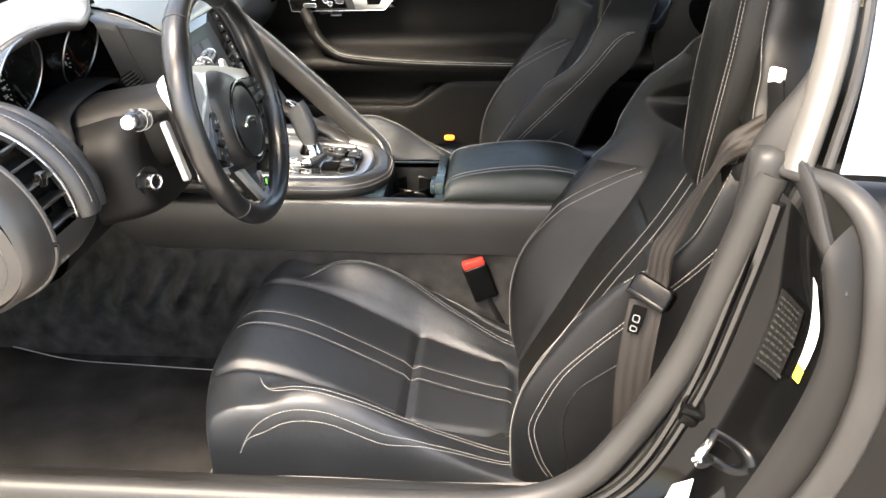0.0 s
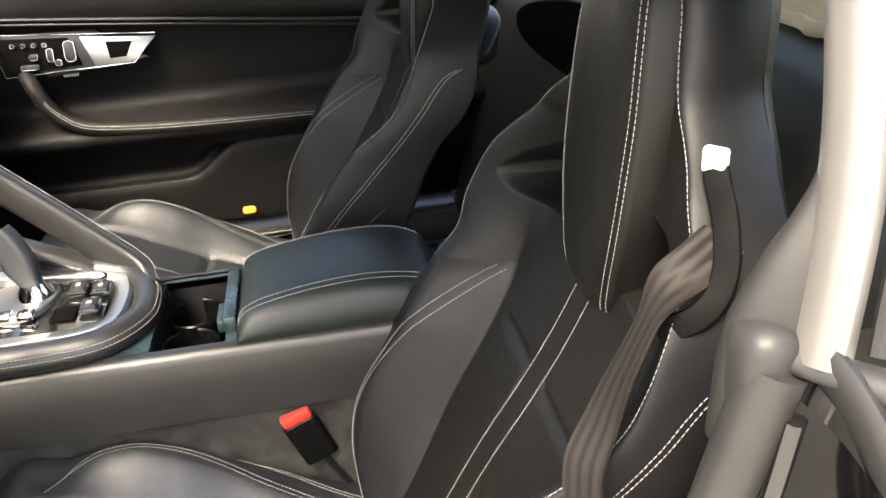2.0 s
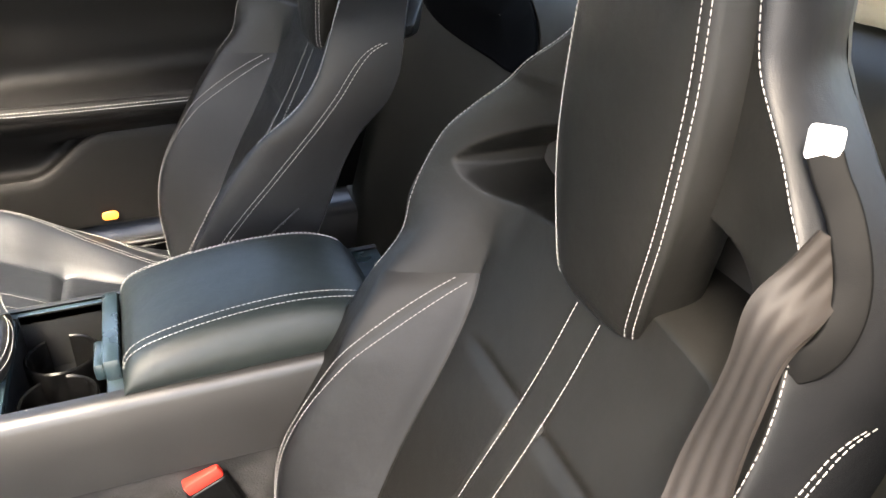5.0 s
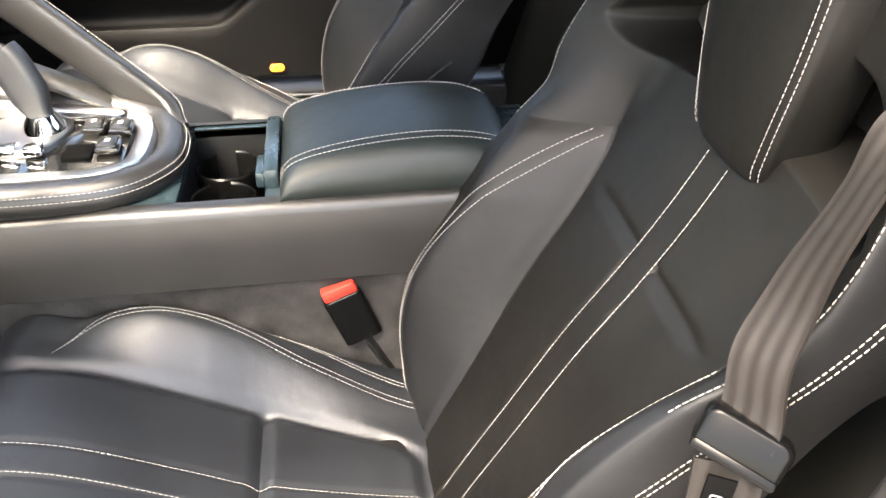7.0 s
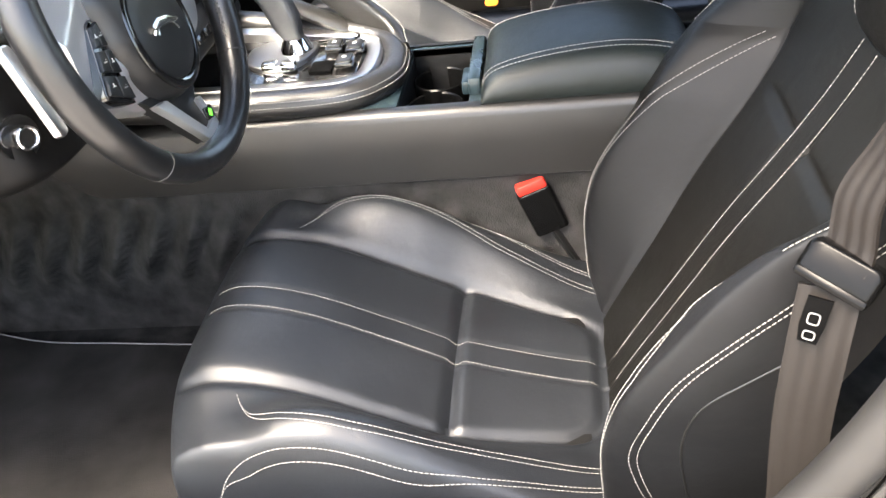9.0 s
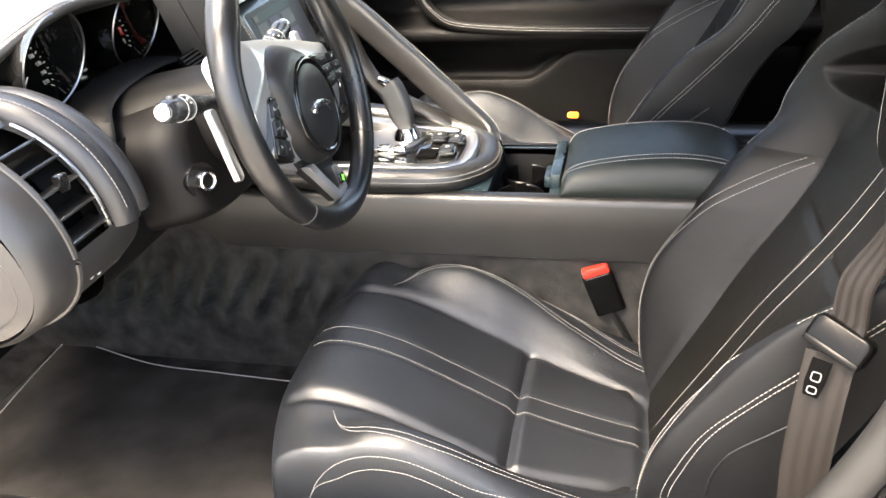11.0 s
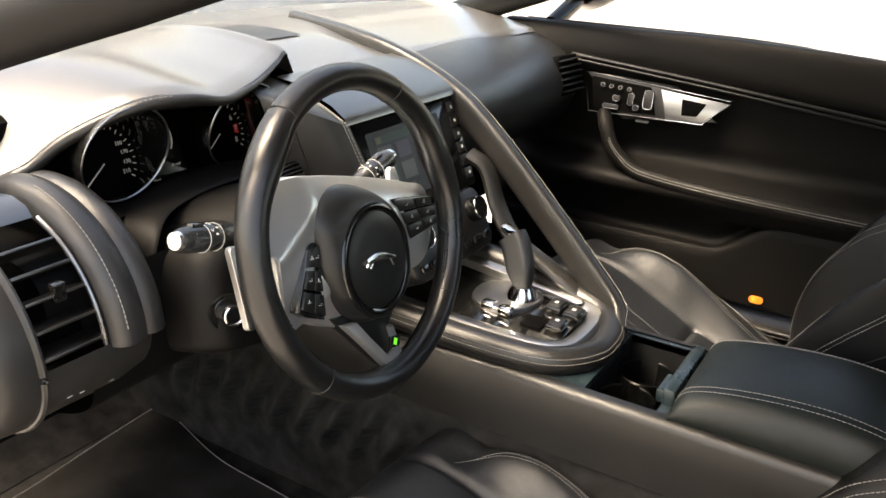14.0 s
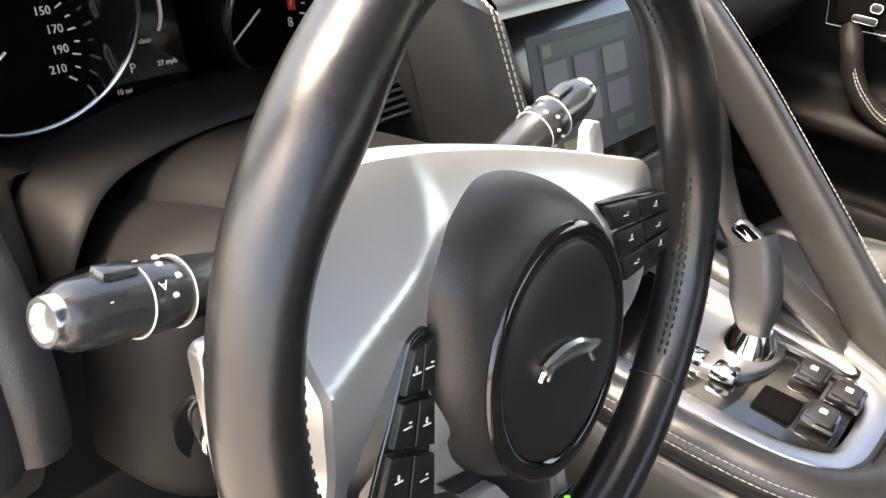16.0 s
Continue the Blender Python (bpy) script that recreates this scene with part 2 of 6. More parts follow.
    def stitches(self, path, length=0.0047, gap=0.0010, r=0.0006, normal=(0, 0, 1)):
        """A row of separate thread stitches along a line."""
        path = [V(p) for p in path]
        run = [0.0]
        for a, b in zip(path, path[1:]):
            run.append(run[-1] + (b - a).length)
        n = int(run[-1] / (length + gap))
        j = 0
        for k in range(n):
            ends = []
            for d in (k * (length + gap), k * (length + gap) + length):
                while j < len(run) - 2 and run[j + 1] < d:
                    j += 1
                ends.append(path[j].lerp(path[j + 1], (d - run[j]) / max(run[j + 1] - run[j], 1e-9)))
            a, b = ends
            t = (b - a).normalized()
            s = t.cross(V(normal)).normalized() * r
            w = s.cross(t)
            mid = [[p + s * x + w * y for x, y in ((1, 0), (0, 1), (-1, 0), (0, -1))] for p in (a.lerp(b, 0.15), a.lerp(b, 0.85))]
            self.add([a, *mid[0], *mid[1], b], [(0, 1, 2), (0, 2, 3), (0, 3, 4), (0, 4, 1), (1, 5, 6, 2), (2, 6, 7, 3), (3, 7, 8, 4), (4, 8, 5, 1),
                                              (9, 6, 5), (9, 7, 6), (9, 8, 7), (9, 5, 8)])
        return self


def link(name, geo, mat, sharp=38):
    me = bpy.data.meshes.new(name)
    me.from_pydata(geo.v, [], geo.f)
    me.update()
    bm = bmesh.new()
    bm.from_mesh(me)
    bmesh.ops.recalc_face_normals(bm, faces=bm.faces)
    bm.to_mesh(me)
    bm.free()
    me.polygons.foreach_set("use_smooth", [True] * len(me.polygons))
    me.set_sharp_from_angle(angle=radians(sharp))
    me.materials.append(mat)
    return new(name, me)


def thing(name, base, label, category, group="", kind=""):
    e = new(name)
    e.location = base
    e.empty_display_size = 0.05
    return tagged(e, label, category, group, kind)


def part(name, geo, mat, parent, label="", sharp=38):
    ob = link(name, geo, mat, sharp)
    ob.parent = parent
    base = parent.location.copy()
    if parent.parent:
        base = base * 0
    ob.matrix_parent_inverse = Matrix.Translation(-base)
    return tagged(ob, label)


def solid(name, geo, mat, label, category, kind="", group="", sharp=38):
    return tagged(link(name, geo, mat, sharp), label, category, group, kind)


def lin(a, b, n):
    return [a + (b - a) * k / (n - 1) for k in range(n)]


def frame_at(o, z, x):
    """A pose at o whose z axis is z and whose x axis leans towards x."""
    z = V(z).normalized()
    y = z.cross(V(x)).normalized()
    x = y.cross(z)
    return Matrix.Translation(o) @ Matrix((x, y, z)).transposed().to_4x4()


def rounded(w, h, r, n=6):
    """The outline of a rounded rectangle."""
    out = []
    for cx, cy, a0 in ((w / 2 - r, h / 2 - r, 0), (-w / 2 + r, h / 2 - r, 90), (-w / 2 + r, -h / 2 + r, 180), (w / 2 - r, -h / 2 + r, 270)):
        for k in range(n + 1):
            a = radians(a0 + 90 * k / n)
            out.append((cx + r * math.cos(a), cy + r * math.sin(a)))
    return out

def words(text, size, m, geo):
    """Adds lettering in the built-in font, centred on the pose m, to a Geo."""
    cu = bpy.data.curves.new("lettering", "FONT")
    cu.body, cu.size, cu.align_x, cu.align_y, cu.extrude, cu.resolution_u = text, size, "CENTER", "CENTER", 0.0002, 2
    ob = bpy.data.objects.new("lettering", cu)
    me = bpy.data.meshes.new_from_object(ob)
    geo.add([m @ v.co for v in me.vertices], [tuple(p.vertices) for p in me.polygons])
    bpy.data.objects.remove(ob)
    bpy.data.curves.remove(cu)
    bpy.data.meshes.remove(me)
    return geo


YD, YP, MID = -0.388, 0.345, -0.03   # middle of the driver's seat, of the passenger's, of the car
FLOOR = 0.19

# ---------------------------------------------------------------- seats
CUSHION = [(0.0, (-0.455, 0.25)), (0.1, (-0.478, 0.32)), (0.17, (-0.478, 0.365)), (0.24, (-0.462, 0.398)), (0.32, (-0.42, 0.418)),
           (0.45, (-0.33, 0.408)), (0.6, (-0.22, 0.367)), (0.72, (-0.14, 0.335)), (0.88, (0.0, 0.302)), (1.0, (0.10, 0.29))]
BOLSTER = [(-0.43, 0.0), (-0.37, 0.015), (-0.31, 0.045), (-0.25, 0.064), (-0.17, 0.06), (-0.09, 0.035), (0.0, 0.008), (0.08, -0.005)]
SPINE = [(0.26, 0.03), (0.33, 0.066), (0.42, 0.117), (0.52, 0.174), (0.60, 0.226), (0.68, 0.274), (0.75, 0.305), (0.85, 0.325), (0.95, 0.335), (1.08, 0.35)]
WINGS = [(0.26, 0.0), (0.33, 0.041), (0.40, 0.080), (0.47, 0.102), (0.55, 0.104), (0.60, 0.104), (0.655, 0.092), (0.69, 0.072), (0.728, 0.068), (0.76, 0.063), (0.80, 0.052), (0.83, 0.036), (0.86, 0.02), (0.89, 0.018), (0.93, 0.003), (0.96, 0.0), (1.08, 0.0)]
HALF = [(0.26, 0.235), (0.40, 0.245), (0.62, 0.252), (0.70, 0.262), (0.76, 0.260), (0.80, 0.249), (0.83, 0.229), (0.859, 0.206), (0.888, 0.179), (0.92, 0.144), (0.946, 0.125), (0.98, 0.118), (1.02, 0.106), (1.04, 0.095), (1.06, 0.078)]
SLOT = [(0.05, 0.046), (0.10, 0.047), (0.15, 0.043), (0.19, 0.033), (0.215, 0.018), (0.230, 0.0)]
FACE = [(0.26, 0.205), (0.62, 0.225), (0.70, 0.236), (0.76, 0.238), (0.80, 0.230), (0.83, 0.213), (0.859, 0.192), (0.888, 0.166), (0.92, 0.131), (0.946, 0.109), (0.98, 0.096), (1.02, 0.086), (1.04, 0.074), (1.06, 0.056)]


# leather leaf of each side bolster: its inner seam and its stitched outer seam, as offsets from the middle
SEAM = [(0.26, 0.118), (0.354, 0.127), (0.412, 0.135), (0.478, 0.146), (0.56, 0.155), (0.615, 0.166), (0.645, 0.175), (0.660, 0.1835)]
SEWN = [(0.26, 0.194), (0.30, 0.196), (0.36, 0.206), (0.437, 0.214), (0.521, 0.205), (0.594, 0.193), (0.64, 0.187), (0.660, 0.1845)]
WRAP = [(0.26, 0.17), (0.50, 0.165), (0.62, 0.14), (0.72, 0.11), (0.85, 0.085), (1.08, 0.085)]
# rows of stitches on the cushion's bolsters: length along the seat, offset
INNER = [(-0.374, 0.160), (-0.362, 0.180), (-0.345, 0.195), (-0.31, 0.205), (-0.24, 0.211), (-0.167, 0.204), (-0.10, 0.188), (-0.03, 0.173), (0.056, 0.156)]
OUTER = [(-0.392, 0.255), (-0.375, 0.249), (-0.345, 0.242), (-0.31, 0.240), (-0.25, 0.239), (-0.168, 0.238), (-0.105, 0.226), (-0.03, 0.206), (0.056, 0.184)]
# stitched outer edge of the back's bolsters: height, length
RIDGE = [(0.30, 0.092), (0.336, 0.071), (0.38, 0.057), (0.407, 0.054), (0.442, 0.064), (0.505, 0.093), (0.559, 0.138), (0.601, 0.178), (0.66, 0.232), (0.71, 0.274), (0.745, 0.300), (0.765, 0.322), (0.775, 0.35)]


def cushion_at(u, v):
    x, z = ev(CUSHION, v)
    a, s = abs(u), 1 if u >= 0 else -1
    drop = 0.0
    if a < 0.82:
        o = a / 0.82 * 0.226
    else:
        k = (a - 0.82) / 0.18 * math.pi / 2
        o = 0.226 + 0.022 * math.sin(k)
        drop = 0.15 * (1 - math.cos(k)) ** 1.3
    h = ev(BOLSTER, x)
    p = o / (1 - 0.2 * smooth(-0.17, 0.04, x))
    qx, qy = p - 0.083, x + 0.02
    edge = math.hypot(max(qx, 0), max(qy, 0)) + min(max(qx, qy), 0) - 0.055
    top = smooth(0.19, 0.3, v)
    bump = smooth(0.132, 0.206, p) - 0.2 * smooth(0.212, 0.24, o)
    z += top * (h * bump - 0.009 * math.exp(-(edge / 0.009) ** 2) - 0.004 * smooth(0.0, 0.14, o))
    if o < 0.15:
        z -= top * 0.012 * math.exp(-((x + 0.150) / 0.008) ** 2) * (1 - smooth(0.12, 0.15, o))
        z -= top * 0.0022 * (math.exp(-((o - 0.022) / 0.003) ** 2))
        z += top * 0.004 * (1 - smooth(0.02, 0.05, abs(x + 0.06) - 0.06)) * (1 - smooth(0.05, 0.13, o))
    # the middle of the front edge stands higher than the sides
    lift = ev([(-0.48, 0.022), (-0.40, 0.025), (-0.27, 0.013), (-0.15, 0.0), (0.0, -0.009)], x)
    z += lift * (1 - smooth(0.13, 0.2, o) * smooth(-0.44, -0.36, x)) * (1 if s > 0 else 1 - 0.8 * smooth(0.1, 0.22, o))
    x += (0.022 if s > 0 else 0.040) * (o / 0.248) ** 3 * (1 - smooth(0.25, 0.6, v))
    z -= drop
    return V((x, YD + s * o * (1 if s > 0 else 0.955), max(z, 0.23)))


def side_of(s, z):
    """Half width of the back and of its face on one side."""
    k = 1 - smooth(0.80, 0.90, z)
    return ev(HALF, z) + (0.015 if s > 0 else -0.012) * k, ev(FACE, z) + (0.012 * k if s > 0 else -0.002 * k - 0.004 * smooth(0.84, 0.92, z))


def back_at(u, z, slot=True):
    a, s = abs(u), 1 if u >= 0 else -1
    half, face = side_of(s, z)
    turn = 0.0
    if a < 0.80:
        o = a / 0.80 * face
    else:
        k = (a - 0.80) / 0.20 * math.pi / 2
        slim, mid = smooth(0.83, 0.9, z), smooth(0.72, 0.78, z)
        o = face + (half - face) * math.sin(k) - 0.035 * slim * (1 - math.cos(k)) ** 2
        turn = ev(WRAP, z) * (1 - math.cos(k)) ** (1.4 - 0.3 * mid)
    q = o * 0.245 / max(half, 0.2)
    x = ev(SPINE, z)
    hi = smooth(0.66, 0.74, z)
    seam = ev(SEAM, min(z, 0.66))
    c = min(max((o - seam + 0.003) / max(0.208 - seam, 0.05), 0), 1)
    bump = (0.55 * smooth(0, 1, c) + 0.45 * math.sin(c * math.pi / 2)) * (1 - hi) + smooth(0.13, 0.245, q) * hi
    x -= ev(WINGS, z) * bump * (1 + (0.35 if s > 0 else -0.25) * smooth(0.66, 0.74, z))
    low = 1 - smooth(0.60, 0.70, z)
    x += low * (0.007 * math.exp(-((o - seam) / 0.005) ** 2) + 0.0022 * math.exp(-((o - 0.02) / 0.003) ** 2))
    # stitched fold below the shoulders, curving down away from the middle strip
    if 0.02 < o < 0.16:
        x += (0.004 * math.exp(-((z - 0.615) / 0.006) ** 2) - 0.002 * smooth(0.615, 0.603, z) * smooth(0.50, 0.60, z)) * (1 - smooth(0.10, 0.15, o))
    # openings beside the head panel
    if slot and 0.04 < o < 0.229 and 0.70 < z < 0.86:
        zc = 0.795 - 0.022 * smooth(0.08, 0.225, o)
        d = min(ev(SLOT, o) - abs(z - zc), (0.229 - o) * 0.8)
        x += 0.11 * smooth(0.0, 0.02, d)
    return V((x + turn, YD + s * o, z))


def head_ring(z):
    hw = ev([(0.715, 0.060), (0.722, 0.063), (0.76, 0.072), (0.83, 0.086), (0.90, 0.09), (0.96, 0.087), (1.02, 0.076), (1.05, 0.06), (1.068, 0.03)], z)
    xf = ev([(0.715, 0.295), (0.722, 0.287), (0.74, 0.283), (0.83, 0.286), (0.92, 0.295), (1.02, 0.308), (1.05, 0.322), (1.07, 0.345)], z)
    wide = hw + ev([(0.722, 0.0), (0.80, 0.004), (0.88, 0.008), (1.0, 0.008), (1.068, 0.006)], z)
    ring = []
    for t in lin(-1, 1, 41):
        a = abs(t)
        s = 1 if t >= 0 else -1
        if a < 0.5:
            p = (xf + 0.012 * (a / 0.5) ** 4, a / 0.5 * hw)
        elif a < 0.8:
            k = (a - 0.5) / 0.3
            p = (xf + 0.012 + 0.03 * k, hw + (wide - hw) * math.sin(k * math.pi / 2))
        else:
            k = (a - 0.8) / 0.2
            p = (xf + 0.042 + 0.03 * math.sin(k * math.pi / 2), wide * (1 - 0.2 * k * k))
        ring.append(V((p[0], YD + s * p[1], z)))
    return ring


def on_cushion(o, x):
    """A point of the cushion's face at that offset and length."""
    u = (1 if o >= 0 else -1) * (abs(o) / 0.226 * 0.82 if abs(o) < 0.226 else 0.82 + (abs(o) - 0.226) / 0.022 * 0.10)
    lo, hi = 0.26, 1.0
    for _ in range(24):
        mid = (lo + hi) / 2
        if cushion_at(u, mid).x < x:
            lo = mid
        else:
            hi = mid
    return cushion_at(u, lo) + V((0, 0, 0.0012))


def on_back(o, z):
    half, face = side_of(1 if o >= 0 else -1, z)
    a = abs(o)
    u = a / face * 0.80 if a < face else 0.80 + 0.20 * math.asin(min(1, (a - face) / (half - face))) / (math.pi / 2)
    return back_at(math.copysign(u, o), z) + V((-0.0014, 0, 0.0006))


def on_side(s, z, x):
    """A point of the back's outer wrap at that height and length."""
    lo, hi = 0.80, 1.0
    for _ in range(20):
        mid = (lo + hi) / 2
        if back_at(s * mid, z).x < x:
            lo = mid
        else:
            hi = mid
    return back_at(s * lo, z) + V((-0.0006, s * 0.0012, 0))


def make_seat():
    seat = thing("car_seat", (-0.05, YD, FLOOR), "black leather sports bucket seat with pale contrast stitching", "car seat", "front seats")
    us = lin(-1, 1, 161)
    ub = lin(-0.8, -0.432, 53) + lin(-0.43, 0.43, 121) + lin(0.432, 0.8, 53)
    part("cushion", Geo().sheet(cushion_at, us, lin(0, 1, 130)), LEATHER, seat, sharp=60)
    low, high = lin(0.26, 0.60, 84) + lin(0.603, 0.66, 26), lin(0.66, 0.72, 14) + lin(0.7225, 0.86, 70) + lin(0.863, 1.06, 60)

    def edge(keys, z, s):
        return min(0.785, 0.80 * ev(keys, z) / side_of(s, z)[1])
    mid_panel = [[back_at(k * edge(SEAM, z, k), z) for k in lin(-1, 1, 131)] for z in low]
    part("backrest", Geo().grid(mid_panel).sheet(back_at, ub, high), SUEDE, seat, sharp=60)
    for s in (-1, 1):
        leaf = [[back_at(s * (edge(SEAM, z, s) + k * (edge(SEWN, z, s) - edge(SEAM, z, s))), z) for k in lin(0, 1, 30)] for z in low]
        part("bolster", Geo().grid(leaf), WINGSKIN, seat, "smooth leather side bolster", sharp=60)
        band = [[back_at(s * (edge(SEWN, z, s) + k * (0.794 - edge(SEWN, z, s))), z) for k in lin(0, 1, 14)] + [back_at(s * u, z) for u in lin(0.8, 1, 22)] for z in low]
        part("side_band", Geo().grid(band), WINGSKIN if s < 0 else SUEDE, seat, sharp=60)
        part("shoulder_side", Geo().sheet(back_at, [s * u for u in lin(0.8, 1, 22)], [z for z in high if z <= 0.802]), WINGSKIN if s < 0 else SUEDE, seat, sharp=60)
        part("collar_side", Geo().sheet(back_at, [s * u for u in lin(0.8, 1, 22)], [z for z in high if z >= 0.80]), WINGSKIN if s < 0 else SUEDE, seat, sharp=60)
        seam = [on_side(s, z, ev([(0.31, 0.115), (0.359, 0.106), (0.427, 0.099), (0.479, 0.115), (0.517, 0.156), (0.56, 0.21)], z)) + V((0, -s * 0.0008, 0)) for z in lin(0.31, 0.56, 50)]
        part("side_seam", Geo().tube(seam, 0.0012, 6, up=(0, 1, 0)), BLACK, seat, "dark pressed seam")
    zs = lin(0.715, 1.068, 64)
    part("head_panel", Geo().grid([head_ring(z) for z in zs], caps=False).add(head_ring(1.068), [tuple(range(41))]).add(head_ring(0.715), [tuple(range(41))]),
         SUEDE, seat, "charcoal leather integrated head restraint", sharp=60)
    # shell behind the backrest
    shell = []
    for z in lin(0.27, 1.06, 40):
        a, b = back_at(-1, z), back_at(1, z)
        shell.append([a.lerp(b, t) + V((0.035 * math.sin(math.pi * t) ** 0.6, 0, 0)) for t in lin(0, 1, 21)])
    part("back_shell", Geo().grid(shell), PLASTIC, seat)
    part("seat_base", Geo().box((-0.20, YD, 0.26), (0.44, 0.44, 0.05), 0.012).box((-0.16, YD - 0.2, 0.215), (0.6, 0.03, 0.05), 0.004).box((-0.16, YD + 0.2, 0.215), (0.6, 0.03, 0.05), 0.004),
         BLACK, seat, "black seat base and runners")
    for s in (-1, 1):
        rows = []
        for k in lin(0, 1, 24):
            x = -0.42 + 0.60 * k
            top = ev([(0, 0.29), (0.15, 0.305), (0.6, 0.305), (1, 0.32)], k)
            rows.append([V((x, YD + s * (0.240 + b), z)) for b, z in ((0, 0.22), (0.014, 0.225), (0.018, 0.27), (0.014, top - 0.008), (0.0, top))])
        part("side_trim", Geo().grid(rows), BLACK, seat, "black plastic valance")

    def sew(path, name, normal=(0, 0, 1), r=0.00048):
        part(name, Geo().stitches(path, r=r, normal=normal), THREAD, seat, "pale contrast stitching")
    for s in (-1, 1):
        sew([on_cushion(s * 0.0185, x) for x in lin(-0.45, 0.03, 80)], "cushion_stitching")
        for keys, gaps in ((INNER, (0.0, 0.008)), (OUTER, (0.0, 0.006))):
            for d in gaps:
                sew([on_cushion(s * (ev(keys, x) + d * smooth(keys[0][0], keys[0][0] + 0.05, x)), x) for x in lin(keys[0][0], 0.075, 110)], "cushion_stitching", r=0.00056)
        sew([on_back(s * 0.0195, z) for z in lin(0.30, 0.716, 80)], "backrest_stitching", (1, 0, 0))
        for d in (-0.004, 0.004):
            sew([on_back(s * (min(ev(SEWN, min(z, 0.66)), side_of(s, z)[1] - 0.006) - d), z - d * 0.4) for z in lin(0.30, 0.656, 90)], "backrest_stitching", (1, 0, 0), r=0.00056)
        for d in (-0.004, 0.004):
            sew([on_side(s, z, ev(RIDGE, z) + d) for z in lin(0.31, 0.772, 110)], "backrest_stitching", (0.5, s * 0.8, 0), r=0.00056)
        for d in (0.004, 0.011):
            line = []
            for z in lin(0.725, 1.055, 70):
                a, c = head_ring(z)[20 + s * 9], head_ring(z)[20 + s * 10]
                line.append(c + (a - c).normalized() * d + V((-0.0012, s * 0.0006, 0)))
            sew(line, "head_panel_stitching", (1, 0, 0))
        sew([on_back(s * (side_of(s, z)[1] + 0.002), z) + V((-0.0004, s * 0.0012, 0)) for z in lin(0.655, 1.05, 100)], "collar_stitching", (0.6, 0.8, 0))
    return seat


driver_seat = make_seat()
passenger_seat = copy_thing(driver_seat, Matrix.Translation((-0.05 - 0.08, YP, FLOOR + 0.06)))
tagged(passenger_seat, "black leather passenger bucket seat beside the door")

# ---------------------------------------------------------------- steering wheel
WC = V((-0.411, -0.3875, 0.826))
WN = V((math.cos(radians(13.6)), 0, math.sin(radians(13.6))))
WU = V((-math.sin(radians(13.6)), 0, math.cos(radians(13.6))))
WR = V((0, 1, 0))
CM = Matrix.Translation(WC) @ Matrix((WR, WU, WN)).transposed().to_4x4()   # the column
WM = CM @ Matrix.Rotation(radians(-11), 4, "Z")   # the wheel, turned a little to the right
W3 = WM.to_3x3().to_4x4()
RIM, TUBE = 0.172, 0.0152


def flat(points, n=48):
    return [(p.x, p.y) for p in curve([(x, y, 0) for x, y in points], n, True)]


